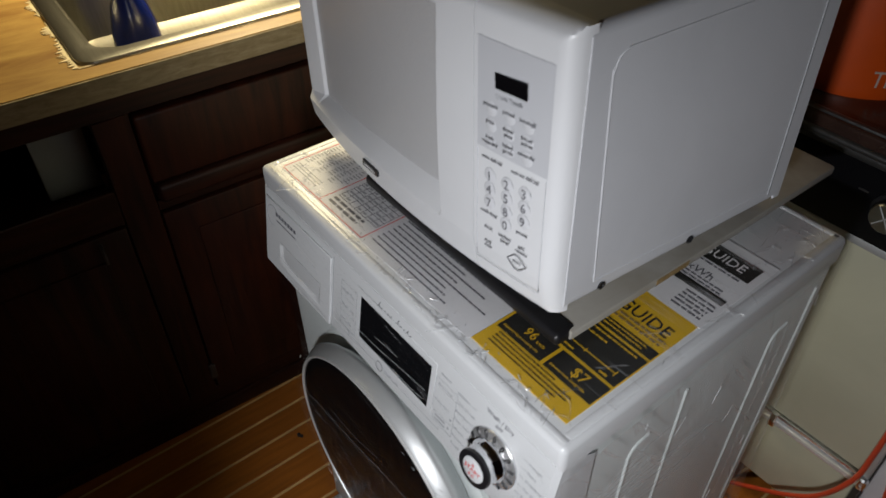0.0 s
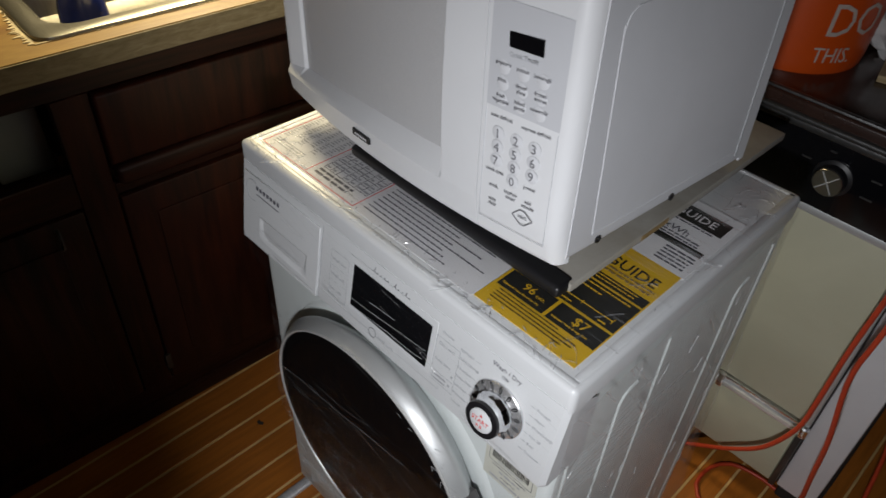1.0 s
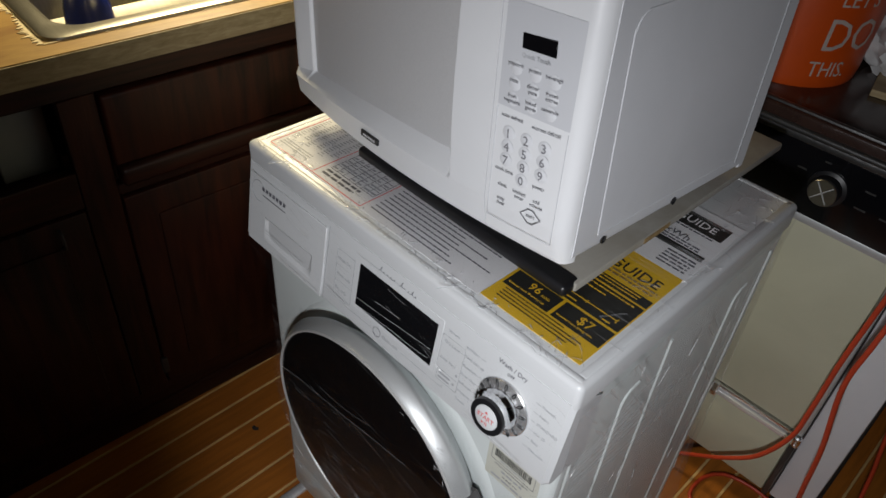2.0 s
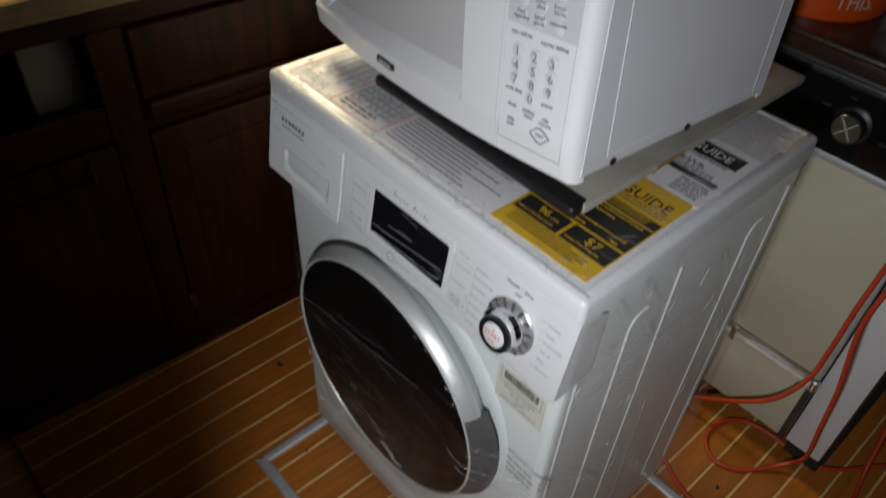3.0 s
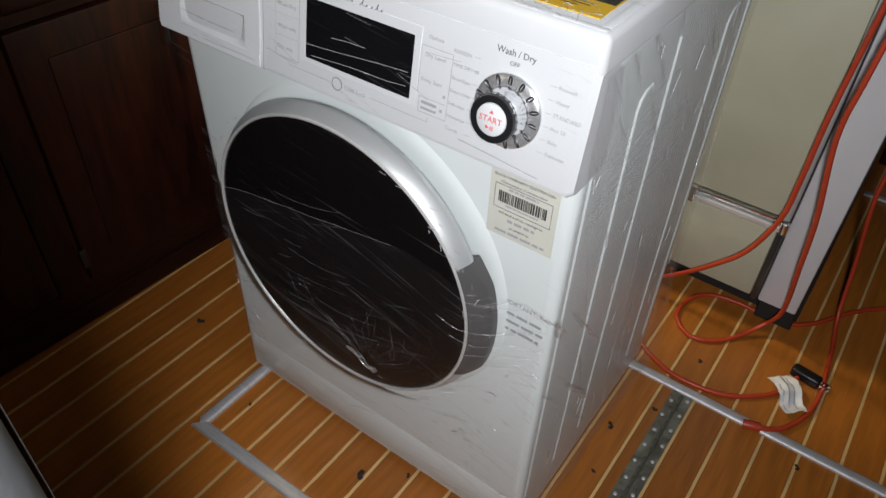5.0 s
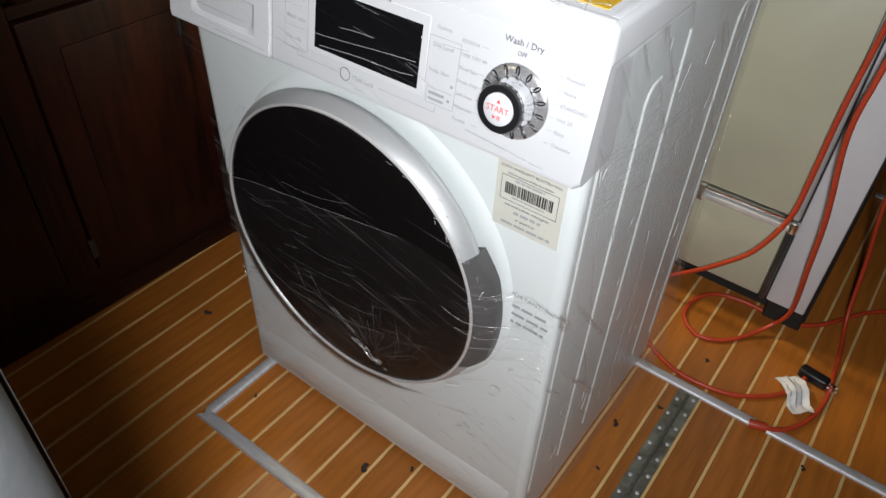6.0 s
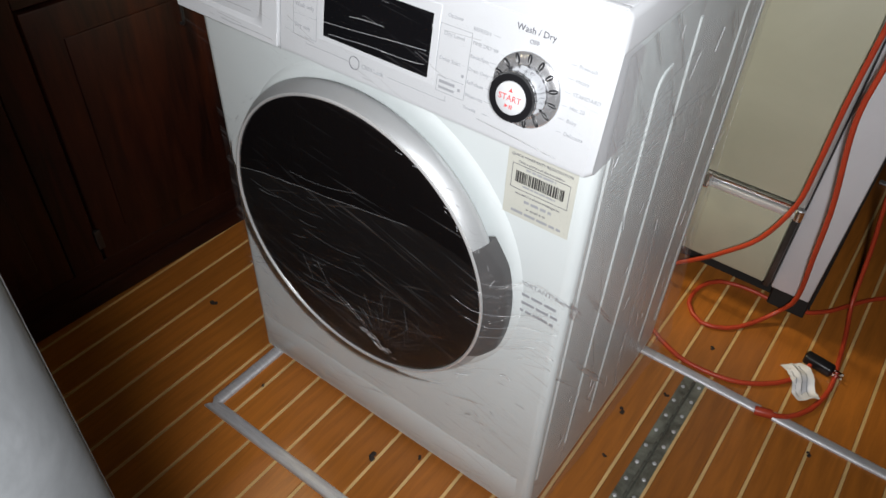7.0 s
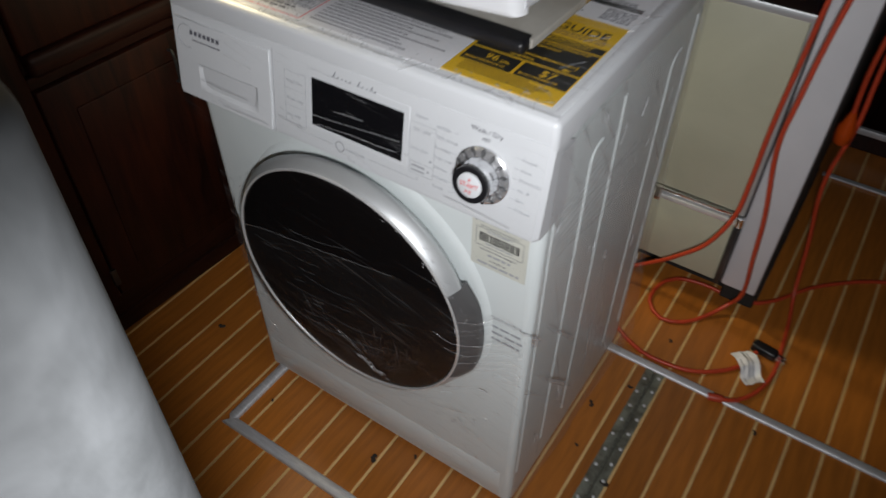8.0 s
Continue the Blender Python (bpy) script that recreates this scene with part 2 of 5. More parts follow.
def lathe(profile, steps=48, closed=True):
    """Profile of (radius, height) turned about z."""
    bm = bmesh.new()
    rings = []
    for r, h in profile:
        if r < 1e-6:
            rings.append([bm.verts.new((0, 0, h))])
        else:
            rings.append([bm.verts.new((r * math.cos(2 * math.pi * i / steps), r * math.sin(2 * math.pi * i / steps), h)) for i in range(steps)])
    for a, b in zip(rings, rings[1:]):
        for i in range(steps):
            j = (i + 1) % steps
            if len(a) == 1 and len(b) == 1:
                continue
            if len(a) == 1:
                bm.faces.new((a[0], b[i], b[j]))
            elif len(b) == 1:
                bm.faces.new((a[i], a[j], b[0]))
            else:
                bm.faces.new((a[i], a[j], b[j], b[i]))
    return bm


def prism(outline, depth, bevel=0.0):
    """Outline in x, y pushed up along z by depth."""
    bm = bmesh.new()
    low = [bm.verts.new((x, y, 0)) for x, y in outline]
    high = [bm.verts.new((x, y, depth)) for x, y in outline]
    bm.faces.new(low)
    bm.faces.new(high)
    for i in range(len(low)):
        j = (i + 1) % len(low)
        bm.faces.new((low[i], low[j], high[j], high[i]))
    if bevel > 0:
        bmesh.ops.bevel(bm, geom=bm.edges[:], offset=bevel, segments=2, affect="EDGES", profile=0.5)
    return bm


def smooth_line(points, step=0.02):
    p = [Vector(q) for q in points]
    out = []
    for i in range(len(p) - 1):
        a, b, c, d = p[max(i - 1, 0)], p[i], p[i + 1], p[min(i + 2, len(p) - 1)]
        n = max(2, int((c - b).length / step))
        for k in range(n):
            t = k / n
            out.append(0.5 * (2 * b + (c - a) * t + (2 * a - 5 * b + 4 * c - d) * t * t + (3 * b - a - 3 * c + d) * t ** 3))
    out.append(p[-1])
    return out


def tube(points, radius, sides=10, step=0.02, smoothed=True):
    line = smooth_line(points, step) if smoothed else [Vector(q) for q in points]
    bm = bmesh.new()
    rings, ref = [], Vector((0.13, 0.21, 0.97))
    for i, c in enumerate(line):
        d = (line[min(i + 1, len(line) - 1)] - line[max(i - 1, 0)]).normalized()
        u = (ref - d * ref.dot(d)).normalized()
        ref = u
        v = d.cross(u)
        rings.append([bm.verts.new(c + radius * (u * math.cos(2 * math.pi * k / sides) + v * math.sin(2 * math.pi * k / sides))) for k in range(sides)])
    for a, b in zip(rings, rings[1:]):
        for k in range(sides):
            j = (k + 1) % sides
            bm.faces.new((a[k], a[j], b[j], b[k]))
    bm.faces.new(rings[0])
    bm.faces.new(rings[-1])
    return bm


def sheet(nu, nv, place):
    bm = bmesh.new()
    g = [[bm.verts.new(place(i / nu, j / nv)) for j in range(nv + 1)] for i in range(nu + 1)]
    for i in range(nu):
        for j in range(nv):
            bm.faces.new((g[i][j], g[i + 1][j], g[i + 1][j + 1], g[i][j + 1]))
    return bm


def words(text, size, mat, parent, at, name="lettering", align="LEFT", shear=0.0, label="", wide=1.0):
    c = bpy.data.curves.new("text", "FONT")
    c.body, c.size, c.align_x, c.extrude, c.shear, c.resolution_u = text, size, align, 0.0002, shear, 2
    tmp = new("tmp_text", c)
    me = bpy.data.meshes.new_from_object(tmp.evaluated_get(bpy.context.evaluated_depsgraph_get()))
    bpy.data.objects.remove(tmp)
    bpy.data.curves.remove(c)
    me.materials.clear()
    me.materials.append(M[mat])
    if wide != 1.0:
        me.transform(Matrix.Diagonal((wide, 1, 1, 1)))
    return part(name, me, mat, parent, label, at)


def bars(rows, t=0.0003):
    """Flat bars (x0, y0, x1, y1) on local x, y: lines of print."""
    bm = bmesh.new()
    for x0, y0, x1, y1 in rows:
        low = [bm.verts.new(q) for q in ((x0, y0, 0), (x1, y0, 0), (x1, y1, 0), (x0, y1, 0))]
        high = [bm.verts.new((v.co.x, v.co.y, t)) for v in low]
        bm.faces.new(high)
        for i in range(4):
            j = (i + 1) % 4
            bm.faces.new((low[i], low[j], high[j], high[i]))
    return bm


def print_lines(x0, y0, x1, y1, pitch, height, rng, ragged=0.25, gap=0.14):
    """Lines of print broken into word-long bars."""
    out = []
    y = y1 - height
    while y > y0:
        x, end = x0, x1 - (x1 - x0) * ragged * rng.random()
        while x < end:
            w = height * (1.5 + 3.5 * rng.random())
            out.append((x, y, min(x + w, end), y + height))
            x += w + height * (0.5 + gap)
        y -= pitch
    return out


# ---- floor ----
floor = tagged(part("floor", box(-1.4, 2.2, -2.2, 2.6, -0.06, -0.012), "subfloor"), "varnished teak cabin floor with pale inlay strips", "floor", kind="structure")
PITCH, FIRST = 0.0648, 0.0115
plank_mesh = finish(box(0.0028, PITCH - 0.0028, -2.0, 2.4, -0.012, 0.0, 0.0012, 1), "plank")
inlay_mesh = finish(box(-0.0027, 0.0027, -2.0, 2.4, -0.012, -0.0007), "inlay")

# ---- walls that close the cabin ----
tagged(part("wall_north", box(-1.3, 2.1, 2.3, 2.4, 0, 2.1), "mahogany"), "dark mahogany bulkhead of the cabin", "wall", kind="structure")
tagged(part("wall_south", box(-1.3, 2.1, -2.1, -2.0, 0, 2.1), "mahogany"), "dark mahogany bulkhead of the cabin", "wall", kind="structure")
tagged(part("wall_west", box(-1.3, -1.2, -2.0, 2.3, 0, 2.1), "mahogany"), "dark mahogany hull lining", "wall", kind="structure")
tagged(part("wall_east", box(2.0, 2.1, -2.0, 2.3, 0, 2.1), "mahogany"), "dark mahogany hull lining", "wall", kind="structure")
tagged(part("ceiling", box(-1.3, 2.1, -2.1, 2.4, 2.1, 2.16), "ceiling"), "pale cabin headlining", "ceiling", kind="structure")

# ---- washer dryer ----
W, H = 0.595, 0.85
washer = thing("washer_dryer", "white front-loading washer dryer wrapped in clear stretch film", "washer dryer")


def body_shell():
    bm = box(0.006, W - 0.004, 0.006, 0.486, 0.012, 0.812)
    for v in bm.verts:
        if v.co.y < 0.1 and v.co.z < 0.1:
            v.co.y = 0.014
    up = [e for e in bm.edges if abs(e.verts[0].co.z - e.verts[1].co.z) > 0.5 and e.verts[0].co.y < 0.1]
    bmesh.ops.bevel(bm, geom=up, offset=0.016, segments=5, affect="EDGES", profile=0.5)
    return bm


part("body", body_shell(), "enamel", washer)
part("plinth", box(0.012, W - 0.012, 0.024, 0.47, 0.0, 0.016, 0.003), "enamel", washer)
part("kick_panel", box(0.022, W - 0.026, 0.0125, 0.03, 0.016, 0.098, 0.004), "enamel", washer, "lower access panel with a fine joint")

# lid with a raised border and a sunk field
lid = part("top_lid", box(0.0, W, -0.0022, 0.494, 0.806, 0.8485, 0.008, 4), "panel", washer, "white plastic lid with a raised border")
for x0, x1, y0, y1 in ((0.006, 0.016, 0.012, 0.486), (W - 0.016, W - 0.006, 0.012, 0.486), (0.006, W - 0.006, 0.478, 0.488), (0.006, W - 0.006, 0.004, 0.012)):
    part("lid_border", box(x0, x1, y0, y1, 0.846, 0.8492, 0.002, 2), "panel", lid)

# control panel: leans out towards its foot
Z0, Z1, YT, YB = 0.690, 0.8185, -0.0030, -0.021


def control_shell():
    prof = [(0.05, 0.80), (0.05, Z0 + 0.004), (0.018, Z0), (YB + 0.006, Z0), (YB + 0.001, Z0 + 0.003), (YB, Z0 + 0.008), (YT, Z1), (0.02, Z1)]
    bm = bmesh.new()
    ends = []
    for x, inset in ((0.0012, 0.006), (0.007, 0.0), (W - 0.007, 0.0), (W - 0.0012, 0.006)):
        ends.append([bm.verts.new((x, y + (inset if y < 0 else 0), z + (inset * 0.4 if z < 0.72 else 0))) for y, z in prof])
    for a, b in zip(ends, ends[1:]):
        for i in range(len(prof)):
            j = (i + 1) % len(prof)
            bm.faces.new((a[i], a[j], b[j], b[i]))
    bm.faces.new(ends[0])
    bm.faces.new(ends[-1])
    return bm


panel = part("control_panel", control_shell(), "panel", washer, "white control panel with printed programme names")
up = Vector((0, YT - YB, Z1 - Z0 - 0.008)).normalized()
nrm = Vector((1, 0, 0)).cross(up)
PM = Matrix(((1, up.x, nrm.x, 0), (0, up.y, nrm.y, YB - 0.008 * up.y / up.z), (0, up.z, nrm.z, Z0), (0, 0, 0, 1)))


def on_panel(x, z, out=0.0):
    return PM @ Matrix.Translation((x, (z - Z0) / up.z, out))


# display
part("display_surround", box(-0.006, 0.153, -0.006, 0.076, 0, 0.0009, 0.0004, 1), "panel", panel, at=on_panel(0.256, 0.7285))
display = part("display", box(0, 0.1425, 0, 0.0655, 0, 0.0018, 0.0005, 1), "black_glass", panel, "black glass display, switched off", at=on_panel(0.2585, 0.7285))
# drawer
def grip():
    def place(u, v):
        x = 0.052 + u * 0.112
        y = 0.020 + v * 0.038
        e = min(1, 6 * min(u, 1 - u)) * min(1, 4 * v) * min(1, 10 * (1 - v) + 0.001)
        return Vector((x, y, 0.0026 - 0.0105 * e * (0.35 + 0.65 * v)))
    return sheet(26, 14, place)


def drawer_with_scoop():
    """Front plate in four strips round the scoop."""
    return join(box(0.012, 0.188, 0.004, 0.020, 0, 0.0026, 0.0006, 1), box(0.012, 0.188, 0.058, 0.118, 0, 0.0026, 0.0006, 1), box(0.012, 0.052, 0.0195, 0.0585, 0, 0.0026), box(0.164, 0.188, 0.0195, 0.0585, 0, 0.0026))


drawer = part("detergent_drawer", drawer_with_scoop(), "panel", panel, "detergent drawer front with a scooped grip", at=on_panel(0, Z0))
part("scoop", grip(), "panel", drawer)
# joints in the panel
part("joint", bars([(0.1915, 0.003, 0.1925, 0.122)]), "pale_ink", panel, at=on_panel(0, Z0))
# maker's mark, as plain shapes
ring = [(0.034 + 0.016 * math.cos(a), 0.783 + 0.016 * math.sin(a)) for a in [math.radians(40 + 11 * k) for k in range(24)]]
part("maker_mark", tube([(x, (z - Z0) / up.z, 0.0028) for x, z in ring], 0.0005, 5, smoothed=False), "pale_ink", panel, at=PM)
part("maker_bar", bars([(0.042 + 0.0083 * k, 0.0985, 0.0475 + 0.0083 * k, 0.1045) for k in range(7)] + [(0.044, 0.0905, 0.098, 0.0920)]), "ink", panel, at=on_panel(0, Z0, 0.0026))
# model name as plain slanted bars, and the line below it
tall = (2.3, 0.8, 0.9, 0.8, 1.0, 0.1, 2.2, 0.8, 0.9, 1.9, 0.8)
curl = []
for k in range(88):
    t = k / 8
    rise = 0.0017 * tall[int(t)] * (1 - math.cos(6.28 * t))
    curl.append((0.290 + 0.0064 * t + 0.0016 * math.sin(6.28 * t) + 0.35 * rise, 0.1140 + rise + 0.0004 * math.sin(2.1 * t), 0.0005))
part("model_mark", tube(curl, 0.00042, 5, smoothed=False), "ink", panel, "dark script mark", at=on_panel(0, Z0))
words("ALL-IN-ONE WASHER DRYER", 0.0068, "ink", panel, on_panel(0.282, 0.7985, 0.0002))
# programme buttons beside the display
part("button_frame", bars([(0.212, 0.028, 0.2125, 0.100), (0.247, 0.028, 0.2475, 0.100), (0.212, 0.1, 0.2475, 0.1005), (0.212, 0.028, 0.2475, 0.0285), (0.212, 0.052, 0.2475, 0.0523), (0.212, 0.076, 0.2475, 0.0763)]), "pale_ink", panel, at=on_panel(0, Z0))
for text, z, mat in (("Wash Dry", 0.774, "pale_ink"), ("Wash only", 0.750, "pale_ink"), ("Dry only", 0.727, "pale_ink")):
    words(text, 0.0066, mat, panel, on_panel(0.2145, z, 0.0002))
words("Options", 0.0054, "pale_ink", panel, on_panel(0.4165, 0.795, 0.0002))
words("Dry Level", 0.0062, "pale_ink", panel, on_panel(0.4145, 0.777, 0.0002))
words("Delay Start", 0.0056, "pale_ink", panel, on_panel(0.4125, 0.752, 0.0002))
part("option_frame", bars([(0.405, 0.050, 0.4055, 0.098), (0.442, 0.030, 0.4425, 0.098), (0.405, 0.098, 0.4425, 0.0985), (0.408, 0.030, 0.4085, 0.046), (0.408, 0.030, 0.4425, 0.0305), (0.408, 0.046, 0.440, 0.0465)]), "pale_ink", panel, at=on_panel(0.0045, Z0))
part("option_lines", bars([(0.411, 0.0395, 0.430, 0.0425), (0.411, 0.0335, 0.430, 0.036), (0.434, 0.037, 0.437, 0.040), (0.436, 0.0525, 0.439, 0.0555)]), "pale_ink", panel, at=on_panel(0.0045, Z0))
part("bracket", bars([(0.232, 0.0215, 0.2325, 0.029), (0.232, 0.0215, 0.295, 0.022)]), "pale_ink", panel, at=on_panel(0, Z0))
part("bracket", bars([(0.350, 0.0215, 0.425, 0.022), (0.425, 0.0215, 0.4255, 0.027)]), "pale_ink", panel, at=on_panel(0, Z0))
face_ring = [(0.304 + 0.007 * math.cos(a), 0.712 + 0.007 * math.sin(a)) for a in [math.radians(20 * k) for k in range(19)]]
part("child_lock_mark", tube([(x, (z - Z0) / up.z, 0.0003) for x, z in face_ring], 0.0004, 5, smoothed=False), "ink", panel, at=PM)
words("Child Lock", 0.0070, "pale_ink", panel, on_panel(0.314, 0.7095, 0.0002))
# programme dial
DX, DZ = 0.513, 0.754
words("Wash / Dry", 0.0086, "ink", panel, on_panel(DX - 0.001, 0.8055, 0.0002), align="CENTER")
words("OFF", 0.0060, "ink", panel, on_panel(DX - 0.001, 0.7965, 0.0002), align="CENTER")
for k, text in enumerate(("REFRESH", "TIME DRY 60", "Rinse/Spin", "Drain Only", "Self-clean", "Winterize", "Towels")):
    words(text, 0.0052, "pale_ink", panel, on_panel(0.4475 - 0.001 * (k == 0), 0.7905 - 0.0130 * k, 0.0002))
    part("pointer_line", bars([(0.470, 0, 0.477, 0.0004)]), "pale_ink", panel, at=on_panel(0, 0.7925 - 0.0130 * k, 0.0002))
for k, text in enumerate(("Prewash", "Heavy", "STANDARD", "Hot 20", "Baby", "Delicates")):
    words(text, 0.0054, "pale_ink", panel, on_panel(0.5590, 0.7900 - 0.0128 * k, 0.0002))
    part("pointer_line", bars([(0.5505, 0, 0.557, 0.0004)]), "pale_ink", panel, at=on_panel(0, 0.7915 - 0.0128 * k, 0.0002))
dial = part("programme_dial", lathe([(0.0, 0.0), (0.0362, 0.0), (0.0362, 0.0020), (0.0345, 0.0036), (0.0270, 0.0050), (0.0, 0.0050)], 56), "dial_plate", panel, "chrome dial plate with black notches", at=on_panel(DX, DZ))
for k in range(15):
    a = math.radians(90 - 24 * k)
    part("notch", tube([(0.0015 * math.sin(q), 0.0306 + 0.0044 * math.cos(q), 0.0046) for q in [0.5236 * h for h in range(13)]], 0.00085, 5, smoothed=False), "black", dial, at=Matrix.Rotation(a - math.pi / 2, 4, "Z"))
knob = part("knob", lathe([(0.0255, 0.004), (0.0255, 0.010), (0.0225, 0.014), (0.0218, 0.024), (0.0225, 0.0255)], 48), "chrome", dial, "chrome turning knob with black rim and white centre")
# the rim and cap sit on the knob
part("knob_rim", lathe([(0.0225, 0.0235), (0.0232, 0.0255), (0.0225, 0.0285), (0.0165, 0.0290), (0.0160, 0.0272), (0.0, 0.0272)], 48), "black", dial)
part("start_button", lathe([(0.0158, 0.0265), (0.0156, 0.0290), (0.0145, 0.0297), (0.0, 0.0299)], 40), "panel", dial, "round white start button with red lettering")
words("START", 0.0082, "red_ink", dial, Matrix.Translation((0, -0.0022, 0.0301)), align="CENTER")
part("arrow", prism([(-0.0022, 0.0062), (0.0022, 0.0062), (0, 0.0100)], 0.0003), "red_ink", dial, at=Matrix.Translation((0, 0, 0.03)))
part("pause_mark", join(prism([(-0.004, -0.0095), (-0.0005, -0.0075), (-0.004, -0.0055)], 0.0003), bars([(0.0008, -0.0095, 0.0018, -0.0055), (0.0028, -0.0095, 0.0038, -0.0055)])), "red_ink", dial, at=Matrix.Translation((0, 0, 0.03)))

# porthole door
FRONT = Matrix(((1, 0, 0, 0.299), (0, 0, -1, 0.016), (0, 1, 0, 0.461), (0, 0, 0, 1)))  # local z points out of the front
door = part("porthole_door", lathe([(0.186, 0.004), (0.196, 0.012), (0.2080, 0.024), (0.2160, 0.0305), (0.2185, 0.0355), (0.2175, 0.0405), (0.2125, 0.0495), (0.2095, 0.0540), (0.2078, 0.0555)], 128), "silver", washer, "round porthole door with a silver ring", at=FRONT)
part("inner_rim", lathe([(0.2082, 0.0548), (0.2075, 0.0572), (0.2060, 0.0578), (0.2045, 0.0570), (0.2038, 0.0540)], 128), "bright_rim", door, "thin bright rim round the glass")
part("door_glass", lathe([(0.2048, 0.0545), (0.2020, 0.0560), (0.1980, 0.0566), (0.1880, 0.0572), (0.1650, 0.0580), (0.1300, 0.0588), (0.0900, 0.0594), (0.0450, 0.0598), (0.0, 0.0599)], 128), "door_glass", door, "dark glass of the porthole")


def crescent(r0, r1, a0, a1, foot, lift):
    """A curved handle lying on the sloping ring; lift sets it proud of the ring."""
    bm = bmesh.new()
    n = 32
    rows = []
    for i in range(n + 1):
        t = i / n
        a = math.radians(a0 + (a1 - a0) * t)
        ro = r0 + (r1 + 0.003 * (1 - t) - r0) * min(1.0, 0.55 + 5 * t, 0.55 + 2.2 * (1 - t))
        mid = 0.5 * (r0 + ro)
        ring = [(r0, foot), (r0, 0.0560 + lift)] + [(r, 0.0575 + lift - 1.05 * (r - 0.2075)) for r in (r0 + 0.0015, mid, ro - 0.0015)] + [(ro, 0.0560 + lift - 1.05 * (ro - 0.2075) - 0.002), (ro, foot)]
        rows.append([bm.verts.new((r * math.cos(a), r * math.sin(a), h)) for r, h in ring])
    for a, b in zip(rows, rows[1:]):
        for k in range(7):
            bm.faces.new((a[k], a[(k + 1) % 7], b[(k + 1) % 7], b[k]))
    bm.faces.new(rows[0])
    bm.faces.new(rows[-1])
    return bm


latch = part("door_handle", crescent(0.2085, 0.2265, -22.5, 26.5, 0.022, 0.0), "latch_grey", door, "smoke-grey plastic pull handle")
part("grip_insert", crescent(0.2120, 0.2250, -6, 9, 0.030, 0.0018), "latch_grey", latch)
words("1", 0.011, "ink", door, Matrix.Translation((0.2150, 0.002, 0.0525)) @ Matrix.Rotation(radians(38), 4, "Y"))
# door surround pressed into the front
part("door_surround", lathe([(0.2340, 0.0060), (0.2280, 0.0100), (0.2180, 0.0120), (0.2050, 0.0105), (0.1900, 0.0080)], 128), "enamel", washer, at=FRONT)

# warranty sticker
STK = Matrix(((1.045, 0, 0, 0.4920), (0, 0, -1, 0.0066), (0, 1.09, 0, 0.5890), (0, 0, 0, 1)))
rng = random.Random(4)
sticker = part("warranty_sticker", box(0, 0.078, 0, 0.078, 0, 0.0006), "sticker", washer, "off-white warranty sticker with a bar code", at=STK)
words("QUICK WARRANTY REGISTRATION", 0.0043, "ink", sticker, Matrix.Translation((0.0385, 0.0705, 0.0007)), align="CENTER")
words("Click a picture of the box below", 0.0040, "ink", sticker, Matrix.Translation((0.0385, 0.0640, 0.0007)), align="CENTER")
words("and send a photo message to", 0.0044, "ink", sticker, Matrix.Translation((0.0385, 0.0275, 0.0007)), align="CENTER")
words("or email it to", 0.0044, "ink", sticker, Matrix.Translation((0.0385, 0.0125, 0.0007)), align="CENTER")
frame_rows = [(0.006, 0.0335, 0.0065, 0.062), (0.0715, 0.0335, 0.072, 0.062), (0.006, 0.0335, 0.072, 0.034), (0.006, 0.0615, 0.072, 0.062)]
part("sticker_frame", bars(frame_rows), "ink", sticker, at=Matrix.Translation((0, 0, 0.0006)))
part("sticker_print", bars([*print_lines(0.024, 0.0185, 0.056, 0.0232, 0.02, 0.0032, rng, 0.0), *print_lines(0.010, 0.0040, 0.069, 0.0080, 0.02, 0.0030, rng, 0.0), *print_lines(0.022, 0.0570, 0.056, 0.0600, 0.02, 0.0024, rng, 0.0), *print_lines(0.020, 0.0370, 0.058, 0.0395, 0.02, 0.0018, rng, 0.0)]), "pale_ink", sticker, at=Matrix.Translation((0, 0, 0.0006)))
xs, code = 0.011, []
while xs < 0.067:
    w = rng.choice((0.0007, 0.0011, 0.0018))
    code.append((xs, 0.0415, xs + w, 0.0545))
    xs += w + rng.choice((0.0006, 0.0009, 0.0014))
part("bar_code", bars(code), "black", sticker, at=Matrix.Translation((0, 0, 0.0006)))

# printed transport notice near the handle
NOTE = Matrix(((1, 0, 0, 0.516), (0, 0, -1, 0.0088), (0, 1, 0, 0.425), (0, 0, 0, 1)))
words("IMPORTANT: Remove", 0.0092, "pale_ink", washer, NOTE @ Matrix.Translation((0.0, 0.068, 0)) , name="notice_title")
for row in range(3):
    part("notice_lines", bars(print_lines(0.0, 0.050 - 0.013 * row, 0.066, 0.0555 - 0.013 * row, 0.02, 0.0042, rng, 0.15)), "pale_ink", washer, at=NOTE)

# pressed ribs on the side sheet: straight runs, some with a hooked head
RX = W - 0.0045
part("side_rib", tube([(RX, 0.030, 0.10), (RX, 0.030, 0.806), (RX, 0.042, 0.817), (RX, 0.47, 0.817)], 0.0030, 8, smoothed=False), "enamel", washer)
part("side_rib", tube([(RX, 0.206, 0.08), (RX, 0.206, 0.774)], 0.0030, 8, smoothed=False), "enamel", washer)
part("side_rib", tube([(RX, 0.468, 0.08), (RX, 0.468, 0.776)], 0.0030, 8, smoothed=False), "enamel", washer)
for y in (0.120, 0.390):
    part("side_rib", tube([(RX, y, 0.09), (RX, y, 0.722), (RX, y + 0.004, 0.732), (RX, y + 0.012, 0.738), (RX, y + 0.030, 0.740)], 0.0030, 8, smoothed=False), "enamel", washer)

